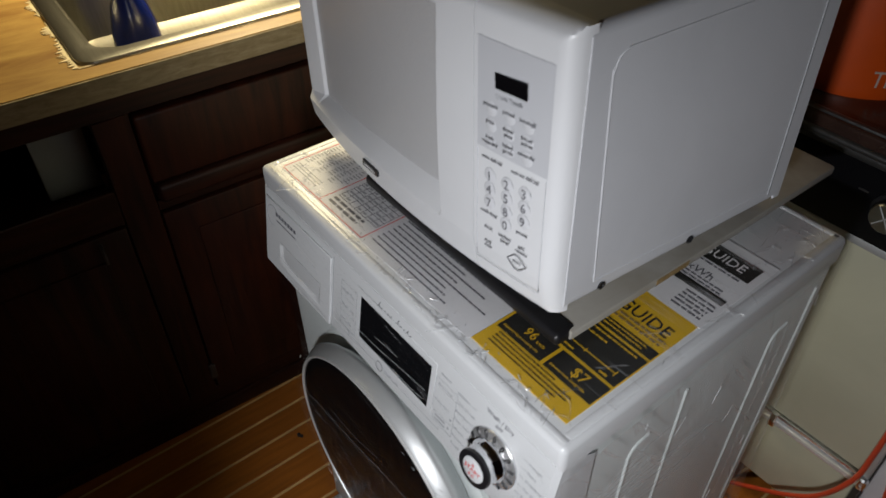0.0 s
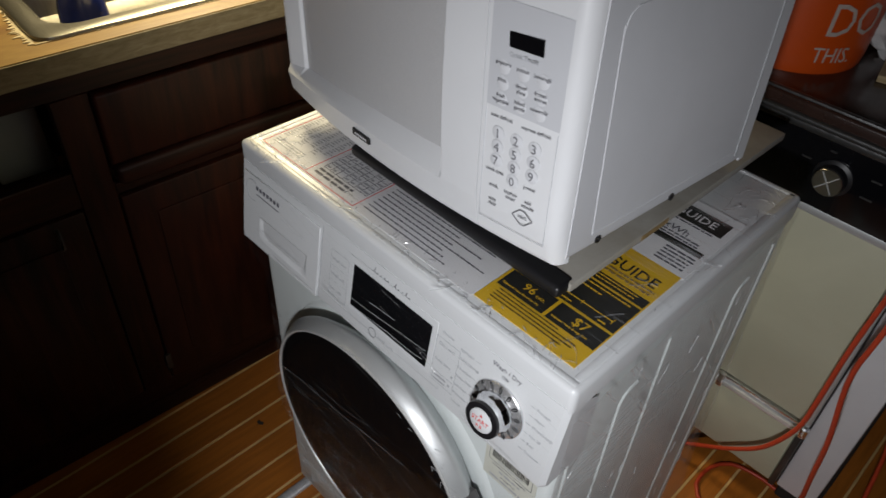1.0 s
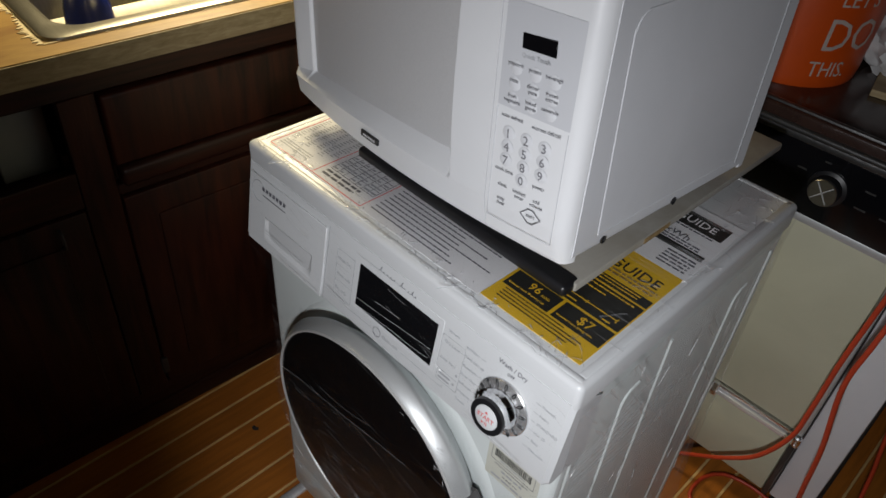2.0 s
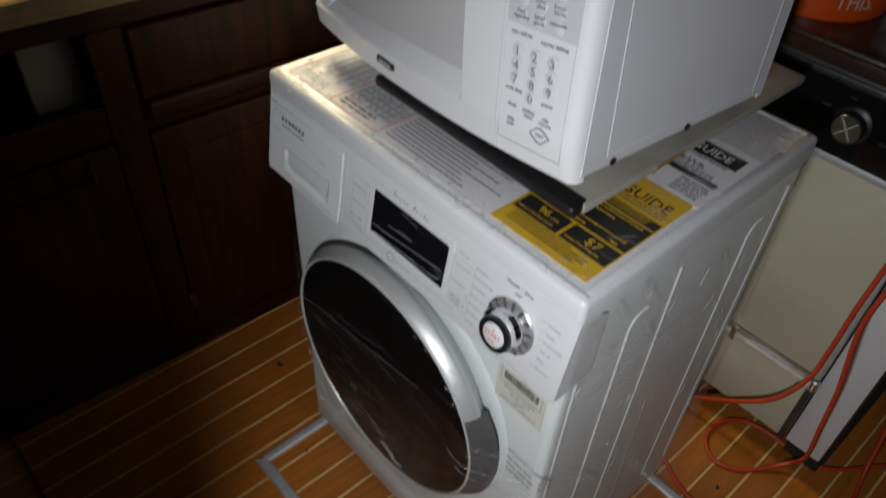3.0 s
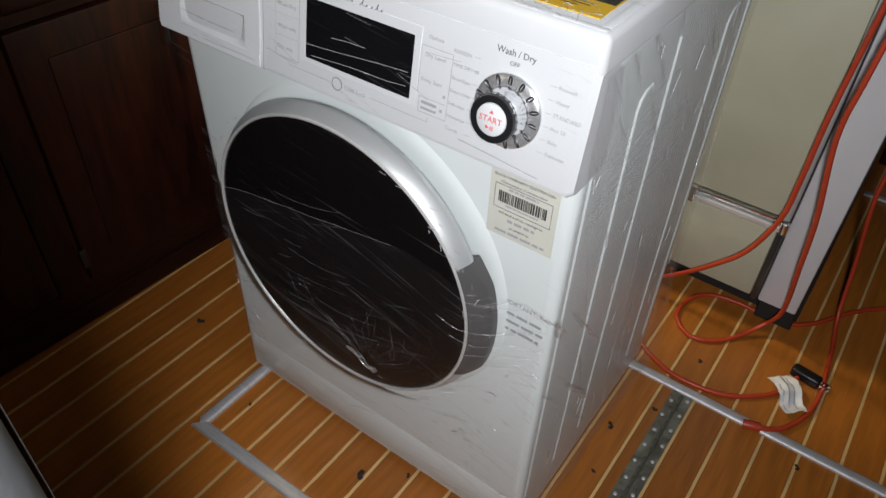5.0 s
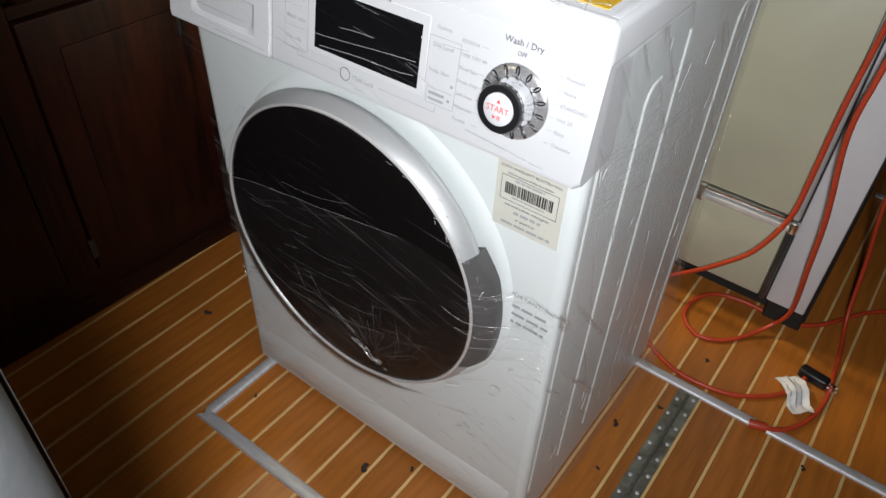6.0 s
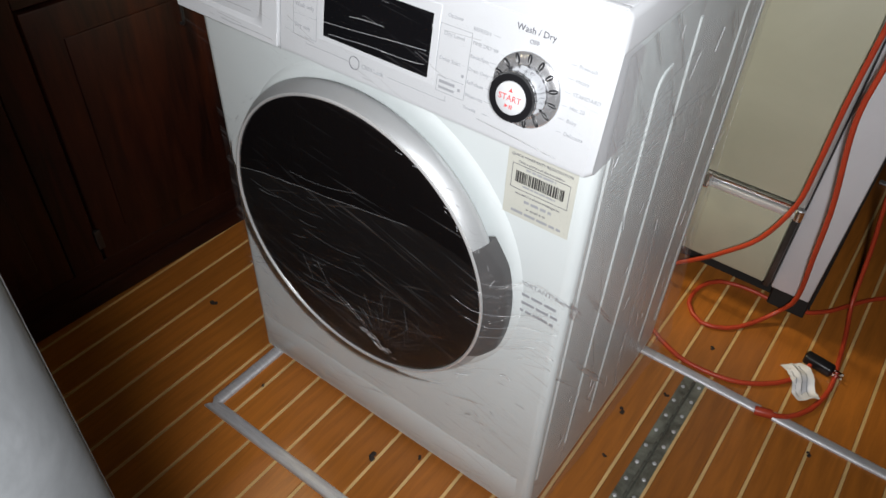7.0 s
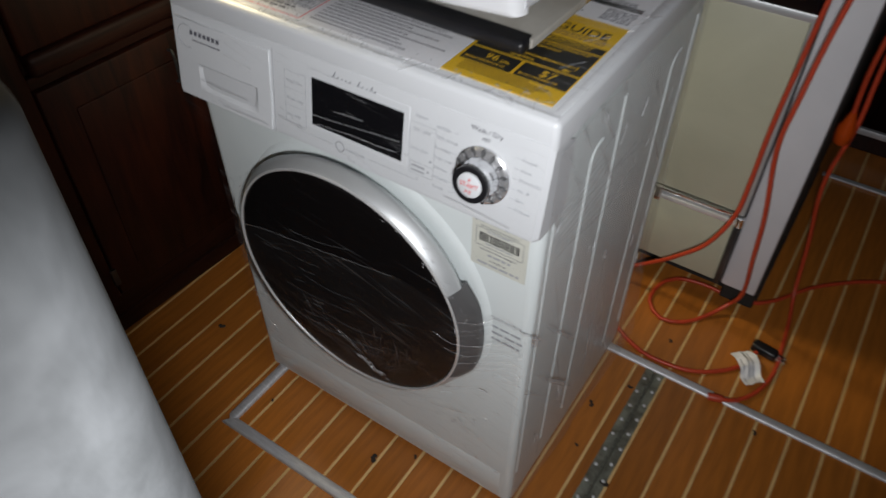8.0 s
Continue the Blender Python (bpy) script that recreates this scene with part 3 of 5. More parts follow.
# paper labels on the lid
TOP = 0.8486
sheet_label = part("instruction_sheet", box(0.021, 0.431, 0.018, 0.245, TOP, TOP + 0.0006), "paper", washer, "white instruction sheet with a red-framed table")
part("red_frame", bars([(0.025, 0.020, 0.222, 0.0212), (0.2208, 0.020, 0.222, 0.190), (0.025, 0.020, 0.0262, 0.190), (0.120, 0.0225, 0.1212, 0.19)]), "red_ink", sheet_label, at=Matrix.Translation((0, 0, TOP + 0.0006)))
grid_rows = [(0.130, 0.046 + 0.012 * k, 0.217, 0.0467 + 0.012 * k) for k in range(8)] + [(0.130 + 0.0124 * k, 0.046, 0.1306 + 0.0124 * k, 0.13) for k in range(8)]
part("table_grid", bars(grid_rows), "ink", sheet_label, at=Matrix.Translation((0, 0, TOP + 0.0006)))
cells = [(0.132 + 0.0124 * i, 0.0495 + 0.012 * j, 0.132 + 0.0124 * i + 0.005 + 0.005 * rng.random(), 0.0525 + 0.012 * j) for i in range(7) for j in range(7) if rng.random() < 0.75]
part("table_entries", bars(cells), "pale_ink", sheet_label, at=Matrix.Translation((0, 0, TOP + 0.0006)))
part("table_title", bars(print_lines(0.130, 0.026, 0.200, 0.042, 0.008, 0.004, rng, 0.1)), "ink", sheet_label, at=Matrix.Translation((0, 0, TOP + 0.0006)))
left_rows = []
for c in range(6):
    left_rows += print_lines(0.030 + 0.015 * c, 0.05 + 0.01 * (c % 2), 0.042 + 0.015 * c, 0.12, 0.0050, 0.0017, rng, 0.5)
left_rows += print_lines(0.032, 0.028, 0.115, 0.044, 0.0050, 0.0017, rng, 0.3)
part("small_print", bars(left_rows), "pale_ink", sheet_label, at=Matrix.Translation((0, 0, TOP + 0.0006)))
part("paragraph_print", bars(print_lines(0.232, 0.026, 0.420, 0.110, 0.0078, 0.0019, rng, 0.35)), "ink", sheet_label, at=Matrix.Translation((0, 0, TOP + 0.0006)))

energy = part("energy_label", box(0.432, 0.573, 0.022, 0.222, TOP, TOP + 0.0009), "yellow", washer, "yellow and black energy label")
EZ = Matrix.Translation((0, 0, TOP + 0.0009))
part("black_field", bars([(0.436, 0.055, 0.5015, 0.086), (0.506, 0.055, 0.5715, 0.086), (0.436, 0.090, 0.5715, 0.142), (0.436, 0.1455, 0.5715, 0.160)]), "label_black", energy, at=EZ)
EZ2 = Matrix.Translation((0, 0, TOP + 0.0013))
words("96", 0.0170, "yellow", energy, EZ2 @ Matrix.Translation((0.4605, 0.0695, 0)))
words("kWh", 0.0060, "yellow", energy, EZ2 @ Matrix.Translation((0.4805, 0.0695, 0)))
words("$7", 0.0190, "yellow", energy, EZ2 @ Matrix.Translation((0.531, 0.0680, 0)))
words("Estimated Yearly Electricity Use", 0.0040, "yellow", energy, EZ2 @ Matrix.Translation((0.4395, 0.0610, 0)))
words("Estimated Yearly Energy Cost", 0.0040, "yellow", energy, EZ2 @ Matrix.Translation((0.5095, 0.0610, 0)))
part("yellow_scale", bars([(0.452, 0.1035, 0.562, 0.1045), (0.452, 0.0995, 0.453, 0.1085), (0.561, 0.0995, 0.562, 0.1085), (0.520, 0.101, 0.521, 0.107), (0.480, 0.0940, 0.512, 0.0958), (0.548, 0.0935, 0.558, 0.0955)] + print_lines(0.440, 0.121, 0.565, 0.138, 0.0085, 0.0018, rng, 0.5) + print_lines(0.440, 0.1475, 0.568, 0.157, 0.0055, 0.0014, rng, 0.3)), "yellow", energy, at=EZ2)
words("GUIDE", 0.0250, "label_black", energy, EZ2 @ Matrix.Translation((0.493, 0.181, 0)), wide=0.95)
part("key_mark", tube([(0.468, 0.212, 0), (0.474, 0.200, 0), (0.472, 0.183, 0), (0.466, 0.176, 0)], 0.0022, 6), "label_black", energy, at=EZ2)
part("guide_lines", bars(print_lines(0.486, 0.164, 0.569, 0.176, 0.0065, 0.0026, rng, 0.1)), "rust", energy, at=EZ2)
part("fine_print", bars(print_lines(0.445, 0.030, 0.560, 0.051, 0.0052, 0.0012, rng, 0.3)), "label_black", energy, at=EZ2)
second = part("second_label", box(0.388, 0.5755, 0.2225, 0.372, TOP, TOP + 0.0008), "paper", washer, "white energy sheet with black bands")
SZ = Matrix.Translation((0, 0, TOP + 0.0008))
part("black_band", bars([(0.440, 0.322, 0.5665, 0.355), (0.440, 0.268, 0.5695, 0.279)]), "label_black", second, at=SZ)
words("GUIDE", 0.0215, "paper", second, SZ @ Matrix.Translation((0.494, 0.3315, 0.0003)), wide=0.93)
words("kWh", 0.0175, "ink", second, SZ @ Matrix.Translation((0.502, 0.2925, 0.0003)))
for block in ((0.503, 0.281, 0.566, 0.290, 0.006, 0.0026), (0.505, 0.312, 0.566, 0.319, 0.006, 0.0026), (0.528, 0.228, 0.570, 0.262, 0.0068, 0.0028), (0.46, 0.226, 0.505, 0.246, 0.0068, 0.0028)):
    part("small_lines", bars(print_lines(*block, rng, 0.15)), "ink", second, at=SZ)


# stretch film round the machine
def film_side(u, v):
    y, z = -0.012 + 0.545 * u, 0.004 + 0.815 * v
    n1 = noise.noise((y * 5 + z * 2.5, z * 3, 1.7)) * 0.006 + noise.noise((y * 22 + z * 8, z * 7, 5.1)) * 0.0022
    return Vector((W + 0.006 + abs(n1) - 0.010 * max(0, u - 0.85) / 0.15 * (0.4 + v) + 0.016 * (1 - v) ** 4 * u, y, z))


def film_front(u, v):
    x, z = 0.014 + 0.576 * u, 0.012 + 0.80 * v
    d = math.hypot(x - 0.299, z - 0.461)
    bulge = 0.0575 * max(0.0, min(1.0, (0.268 - d) / 0.055)) ** 0.8 if d < 0.268 else 0.0
    base = 0.003 - 0.0295 * max(0, min(1, (z - 0.60) / 0.09)) if z < 0.69 else -0.0265 + 0.019 * (z - 0.69) / 0.13
    n1 = noise.noise((x * 6, z * 11 + x * 3, 3.3)) * 0.004 + noise.noise((x * 16, z * 30 + x * 9, 8.3)) * 0.0014
    return Vector((x, min(base, 0.012 - bulge) - abs(n1) - 0.001, z))


def film_top(u, v):
    x, y = 0.010 + 0.582 * u, 0.004 + 0.490 * v
    n1 = noise.noise((x * 14, y * 9, 2.2)) * 0.0014 + noise.noise((x * 40, y * 30, 4.4)) * 0.0007
    return Vector((x, y, 0.8502 + abs(n1)))


part("film_side", sheet(60, 80, film_side), "film", washer, "wrinkled clear stretch film over the side")
part("film_front", sheet(90, 110, film_front), "film_front", washer, "wrinkled clear stretch film over the front")


def second_edge(x):
    """Height of the sagging upper edge of the film's second turn."""
    for a, b in (((0.0, 0.488), (0.114, 0.507)), ((0.114, 0.507), (0.193, 0.524)), ((0.193, 0.524), (0.338, 0.544)), ((0.338, 0.544), (0.42, 0.556)), ((0.42, 0.556), (0.47, 0.553)), ((0.47, 0.553), (0.53, 0.530)), ((0.53, 0.530), (0.62, 0.498))):
        if x <= b[0]:
            return a[1] + (b[1] - a[1]) * (x - a[0]) / (b[0] - a[0]) + 0.004 * noise.noise((x * 14, 0.3, 0.8))
    return 0.503


def film_second(u, v):
    x = 0.02 + 0.57 * u
    z = 0.03 + (second_edge(x) - 0.03) * v
    p = film_front((x - 0.014) / 0.576, (z - 0.012) / 0.80)
    return p + Vector((0, -0.0022 - 0.003 * abs(noise.noise((x * 9 + z * 4, z * 15, 6.6))) - 0.0014 * abs(noise.noise((x * 45 + z * 12, z * 26, 2.6))), 0))


part("film_second_turn", sheet(130, 120, film_second), "film_lower", washer, "second turn of wrinkled clear film over the lower front")
part("film_top", sheet(80, 64, film_top), "film_top", washer, "clear stretch film over the lid")
rng4 = random.Random(12)
DISPLAY_PULLS = ((0.264, 0.7480, 0.400, 0.7580), (0.272, 0.7370, 0.352, 0.7415), (0.345, 0.7400, 0.399, 0.7440), (0.300, 0.7640, 0.345, 0.7665), (0.206, 0.7250, 0.250, 0.7190), (0.060, 0.7300, 0.150, 0.7260), (0.100, 0.7060, 0.185, 0.7030), (0.470, 0.7130, 0.560, 0.7060))


def fold(points, radius):
    return tube(points, radius, 5, 0.012)


def drape_side(y, z):
    p = film_side((y + 0.012) / 0.545, (z - 0.004) / 0.815)
    return (p.x + 0.0008, p.y, p.z)


def drape_front(x, z):
    p = film_front((x - 0.014) / 0.576, (z - 0.012) / 0.80)
    return (p.x, p.y - (0.0008 if z > 0.5 else 0.0042), p.z)


# gathered folds: rising across the side from the front corner, and pulled over the porthole
for k in range(11):
    z0, y1 = 0.640 + 0.0085 * k, 0.10 + 0.26 * rng4.random()
    rise = -0.16 + 0.028 * k
    part("film_fold", fold([drape_side(0.014 + y1 * t, min(0.81, z0 + rise * y1 * t + 0.004 * math.sin(7 * t + k))) for t in (0, 0.2, 0.4, 0.6, 0.8, 1.0)], 0.0004 + 0.0003 * rng4.random()), "fold", washer)
for k in range(9):
    y, z0 = 0.05 + 0.46 * rng4.random(), 0.05 + 0.35 * rng4.random()
    h = 0.15 + 0.25 * rng4.random()
    part("film_fold", fold([drape_side(y + 0.012 * t * (k % 3 - 1) + 0.002 * math.sin(9 * t), z0 + h * t) for t in (0, 0.25, 0.5, 0.75, 1.0)], 0.0006), "fold", washer)
part("film_fold", fold([tuple(film_second((x - 0.02) / 0.57, 1.0) + Vector((0, -0.001, 0))) for x in [0.115 + 0.018 * k for k in range(17)]], 0.0005), "fold", washer)
for k in range(16):
    z = 0.535 - 0.013 * k + rng4.uniform(-0.006, 0.006)
    half = 0.180 * math.sqrt(max(0.05, 1 - ((z - 0.461) / 0.195) ** 2))
    x = 0.299 + rng4.uniform(-0.95, 0.25) * half
    L = rng4.uniform(0.015, 0.05) if k % 3 else rng4.uniform(0.09, 0.15)
    slope = rng4.uniform(-0.02, 0.26)
    part("film_fold", fold([drape_front(x + L * t, z + L * slope * t + 0.05 * L * (2 * t - 1) ** 2) for t in (0, 0.25, 0.5, 0.75, 1.0)], rng4.choice((0.00018, 0.00025, 0.00035))), "fold", washer)
for k in range(9):
    x, z = rng4.uniform(0.17, 0.43), rng4.uniform(0.30, 0.40)
    L, lean = rng4.uniform(0.02, 0.05), rng4.uniform(-0.5, 0.5)
    part("film_fold", fold([drape_front(x + L * lean * t, z + L * t) for t in (0, 0.5, 1.0)], 0.0002), "fold", washer)
for k in range(5):
    x, z = 0.47 + 0.02 * k, 0.486 - 0.022 * k
    part("film_fold", fold([drape_front(min(0.588, x + 0.10 * t), z - 0.030 * t + 0.02 * t * t) for t in (0, 0.3, 0.6, 1.0)], 0.0005), "fold", washer)
for k in range(30):
    x, z = rng4.uniform(0.04, 0.56), rng4.choice((rng4.uniform(0.70, 0.80), rng4.uniform(0.05, 0.30)))
    L, tilt = rng4.uniform(0.006, 0.05), rng4.uniform(-0.5, 0.15)
    part("film_fold", fold([drape_front(x + L * math.cos(tilt) * t, z + L * math.sin(tilt) * t) for t in (-0.5, 0, 0.5)], 0.0004), "fold", washer)

for k in range(70):
    edge = k % 3
    if edge == 0:
        x, y = rng4.uniform(0.01, 0.58), rng4.uniform(0.0, 0.035)
    elif edge == 1:
        x, y = rng4.uniform(0.535, 0.59), rng4.uniform(0.02, 0.48)
    else:
        x, y = rng4.choice((rng4.uniform(0.01, 0.14), rng4.uniform(0.50, 0.58))), rng4.choice((rng4.uniform(0.0, 0.03), rng4.uniform(0.38, 0.48)))
    L, a = rng4.uniform(0.004, 0.030), rng4.uniform(0, 6.28)
    part("film_fold", fold([(x + L * math.cos(a) * t, y + L * math.sin(a) * t + 0.15 * L * math.sin(4 * t), 0.8508 + 0.0005 * math.sin(3 * t + k)) for t in (-0.5, -0.15, 0.2, 0.5)], rng4.choice((0.0004, 0.0006, 0.0008))), "fold", washer)

# small film crumples whitened as painted glints: along the lid's front edge and at the foot of the porthole
for k in range(140):
    x, y = rng4.uniform(0.02, 0.58), 0.004 + 0.026 * rng4.random() ** 1.5
    if k % 4 == 0:
        x, y = rng4.uniform(0.02, 0.10), rng4.uniform(0.01, 0.10)
    if k % 9 == 0:
        x, y = rng4.uniform(0.53, 0.58), rng4.uniform(0.34, 0.47)
    L, a = rng4.uniform(0.002, 0.008), rng4.uniform(0, 6.28)
    part("glint_crumple", fold([(x + L * math.cos(a) * t, y + L * math.sin(a) * t + 0.3 * L * math.sin(5 * t), 0.8508 + 0.0005 * math.sin(4 * t + k)) for t in (-0.5, 0, 0.5)], rng4.choice((0.00025, 0.00035, 0.0005))), "painted_glint", washer)
for k in range(26):
    q, w = rng4.uniform(0, 6.28), rng4.random() ** 0.7
    x, z = 0.352 + 0.034 * w * math.cos(q), 0.316 - 0.3 * 0.034 * w * math.cos(q) + 0.010 * w * math.sin(q)
    L, a = rng4.uniform(0.004, 0.014), rng4.uniform(-0.8, 0.5)
    part("glint_crumple", fold([drape_front(x + L * math.cos(a) * t, z + L * math.sin(a) * t) for t in (-0.5, 0, 0.5)], rng4.choice((0.0002, 0.0003, 0.0004))), "painted_glint", washer)

# fine pulls fanning out from the painted glint cluster at the foot of the glass
for k in range(16):
    a = math.radians(15 + 10 * k + rng4.uniform(-4, 4))
    r0, L = rng4.uniform(0.015, 0.035), rng4.uniform(0.025, 0.085)
    pts = [(0.352 + (r0 + L * t) * math.cos(a + 0.15 * t), 0.318 + (r0 + L * t) * math.sin(a + 0.15 * t)) for t in (0, 0.35, 0.7, 1.0)]
    if all(math.hypot(x - 0.299, z - 0.461) < 0.198 for x, z in pts):
        part("film_fold", fold([drape_front(x, z) for x, z in pts], rng4.choice((0.00018, 0.00025, 0.0003))), "fold", washer)
# gathers with painted glints round the ring, at the lower corner and below the handle
for k in range(24):
    a, r = math.radians(rng4.choice((rng4.uniform(8, 48), rng4.uniform(20, 75), rng4.uniform(130, 150)))), rng4.uniform(0.206, 0.226)
    x, z = 0.2985 + r * math.cos(a), 0.461 + r * math.sin(a)
    L, b = rng4.uniform(0.002, 0.009), a + rng4.uniform(0.9, 2.2)
    part("glint_crumple", fold([drape_front(x + L * math.cos(b) * t, z + L * math.sin(b) * t) for t in (-0.5, 0, 0.5)], rng4.choice((0.0002, 0.0003, 0.0004))), "painted_glint", washer)
for k in range(34):
    x, z = (rng4.uniform(0.034, 0.08), rng4.uniform(0.10, 0.30)) if k % 2 else (rng4.uniform(0.44, 0.57), rng4.uniform(0.12, 0.40))
    L, b = rng4.uniform(0.003, 0.016), rng4.uniform(-0.9, 0.6)
    part("glint_crumple", fold([drape_front(x + L * math.cos(b) * t, z + L * math.sin(b) * t) for t in (-0.5, 0, 0.5)], rng4.choice((0.0003, 0.0004, 0.0006))), "painted_glint", washer)
# long pulls across the display and the panel, their shine painted milky white
for x0, z0, x1, z1 in DISPLAY_PULLS:
    pts = [(x0 + (x1 - x0) * t, z0 + (z1 - z0) * t + 0.0005 * math.sin(5 * t + 40 * x0)) for t in (0, 0.2, 0.4, 0.6, 0.8, 1.0)]
    part("film_fold", fold([drape_front(x, z) for x, z in pts], 0.0003), "painted_glint", washer)
# scattered crinkles over the side sheet, coloured white as glints
for k in range(36):
    y, z = rng4.uniform(0.0, 0.48), rng4.uniform(0.08, 0.80)
    L, b = rng4.uniform(0.004, 0.030), rng4.uniform(0.9, 2.0)
    part("glint_crumple", fold([drape_side(y + L * math.cos(b) * t, min(0.815, z + L * math.sin(b) * t)) for t in (-0.5, 0, 0.5)], rng4.choice((0.0003, 0.0004, 0.0006))), "painted_glint", washer)

# ---- board and microwave on the washer ----
tray = thing("serving_board", "grey worn board with a black rubber front edge under the microwave", "board", at=pose(0.150, 0.078, 0.8497, 0, 0, -1.0))
part("board_slab", box(0.0, 0.360, 0.018, 0.505, 0.014, 0.027, 0.003, 2), "board", tray)
part("rubber_edge", box(-0.004, 0.357, 0.000, 0.030, 0.012, 0.0285, 0.006, 4), "black", tray, "rounded black front edge")
part("stain", box(0.356, 0.3607, 0.150, 0.205, 0.017, 0.0245), "rust", tray)
for x in (0.03, 0.30):
    part("runner", box(x, x + 0.03, 0.05, 0.46, 0.0, 0.0145, 0.002), "board", tray)

MW = pose(0.497, 0.062, 0.905, 0, -2.0, -3.4)
micro = thing("microwave", "white countertop microwave oven with a keypad, door shut", "microwave", at=MW)
MWW, MWH, MWD = 0.512, 0.296, 0.360


def bow(x):
    t = (x + MWW / 2) / (MWW / 2)
    return -0.022 * (1 - t * t)


def case_shell():
    bm = box(-MWW + 0.004, 0.0055, 0.018, MWD, 0.004, MWH)
    for v in bm.verts:
        if v.co.y > 0.1 and v.co.z < 0.1:
            v.co.z -= 0.007
    ed = [e for e in bm.edges if abs(e.verts[0].co.y - e.verts[1].co.y) > 0.2]
    bmesh.ops.bevel(bm, geom=ed, offset=0.010, segments=4, affect="EDGES", profile=0.5)
    return bm


case = part("case", case_shell(), "mw_case", micro, "white painted steel case")
# pressed panel on the case's side, with the seams
SX = 0.0053
part("pressed_edge", tube([(SX, 0.056, 0.024), (SX, 0.0450, 0.235), (SX, 0.0455, 0.252), (SX, 0.0500, 0.264), (SX, 0.0620, 0.2695), (SX, 0.080, 0.270), (SX, 0.30, 0.270)], 0.0011, 6, 0.01), "mw_case", case)
part("pressed_edge", tube([(SX, 0.056, 0.024), (SX, 0.33, 0.019)], 0.0012, 6, 0.05), "mw_case", case)
part("case_seam", box(SX - 0.002, SX + 0.0014, 0.3335, 0.3347, 0.012, 0.28), "pale_ink", case)
for y, z in ((0.0675, 0.0125), (0.2010, 0.0085)):
    part("screw", lathe([(0.0, 0.0), (0.0048, 0.0), (0.0046, 0.0016), (0.0034, 0.0016), (0.0026, 0.0006), (0.0, 0.0006)], 16), "black", case, at=pose(SX, y, z, 0, 90, 0))
part("back_flange", box(0.0020, 0.0050, 0.350, 0.362, -0.002, MWH - 0.004, 0.001), "mw_case", case)
for x, drop in ((-0.46, -0.0375), (-0.05, -0.0266)):
    for y in (0.10, 0.31):
        part("foot", lathe([(0.0, drop), (0.012, drop), (0.013, 0.006), (0.0, 0.006)], 16), "black", micro, at=Matrix.Translation((x, y, 0)))
ring_pts = [(-0.21 + 0.17 * math.cos(a), 0.19 + 0.15 * math.sin(a), MWH) for a in [2 * math.pi * k / 60 for k in range(61)]]
part("top_ring", tube(ring_pts, 0.0022, 6, smoothed=False), "mw_case", case)


def fascia(x0, x1, depth, cut=None, nx=48):
    """A bowed plastic front between x0 and x1, with its thickness; cut(x, z) sets a part of it back."""
    nz = 96
    bm = bmesh.new()
    cols = []
    for i in range(nx + 1):
        x = x0 + (x1 - x0) * i / nx
        col = []
        for j in range(nz + 1):
            t = j / nz
            z = MWH * t + 0.002
            if cut:
                low_edge, back_edge = sill(x), sill(x) + sill_run(x)
                if j <= 18:
                    z = 0.002 + (low_edge - 0.002) * j / 18
                elif j <= 28:
                    z = low_edge + (back_edge - low_edge) * (j - 18) / 10
                else:
                    z = back_edge + (MWH + 0.002 - back_edge) * (j - 28) / (nz - 28)
            r = 0.012
            edge = 0.0
            if z < 0.006:
                edge = 0.006 - math.sqrt(max(0, 0.006 ** 2 - (0.006 - z) ** 2))
            if z > MWH - r:
                edge = max(edge, r - math.sqrt(max(0, r * r - (z - MWH + r) ** 2)))
            sx = 0.0
            if x > -0.011:
                sx = 0.0156 - math.sqrt(max(0, 0.0156 ** 2 - (x + 0.011) ** 2))
            if x < -MWW + 0.010:
                sx = 0.010 - math.sqrt(max(0, 0.010 ** 2 - (-MWW + 0.010 - x) ** 2))
            low = 0.007 * max(0.0, 1 - z / 0.044)
            y = bow(x) + max(edge, sx) + low + (cut(x, z) if cut else 0.0)
            col.append(bm.verts.new((x, y, z)))
        cols.append(col)
    for i in range(nx):
        for j in range(nz):
            bm.faces.new((cols[i][j], cols[i + 1][j], cols[i + 1][j + 1], cols[i][j + 1]))
    rim = [c[0] for c in cols] + cols[-1][1:] + [c[-1] for c in reversed(cols[:-1])] + list(reversed(cols[0][1:-1]))
    back = [bm.verts.new((v.co.x, depth, v.co.z)) for v in rim]
    for k in range(len(rim)):
        m = (k + 1) % len(rim)
        bm.faces.new((rim[k], rim[m], back[m], back[k]))
    return bm


def right_edge(z):
    return -0.1515 - 0.004 * math.sin(math.pi * min(1, max(0, z / 0.27)))


def sill(x):
    return 0.0305 + 0.0120 * min(1.0, max(0.0, (x + 0.50) / 0.20)) ** 0.7


def sill_run(x):
    return 0.010 + 0.012 * min(1.0, max(0.0, (x + 0.48) / 0.31))


def ramp(v):
    v = max(0.0, min(1.0, v))
    return v * v * (3 - 2 * v)


def door_cut(x, z):
    cheek = max(0.0, min(1.0, (x + MWW) / 0.038))
    side = (0.22 + 0.55 * cheek + 0.23 * ramp((x + 0.475) / 0.004)) * ramp((right_edge(z) - x) / 0.006)
    return 0.022 * side * max(0.0, min(1.0, (z - sill(x)) / sill_run(x)))


mdoor = part("microwave_door", fascia(-MWW, -0.1015, 0.024, door_cut, 420), "mw_white", micro, "bowed white door with a sunk window")


def window_place(u, v):
    z = 0.020 + v * 0.242
    x0, x1 = -0.4705, right_edge(z) - 0.0075
    x = x0 + (x1 - x0) * u
    z = max(z, sill(x) + sill_run(x))
    return Vector((x, bow(x) + 0.0212, z))


part("microwave_window", sheet(30, 20, window_place), "mw_window", mdoor, "grey perforated window of the door")
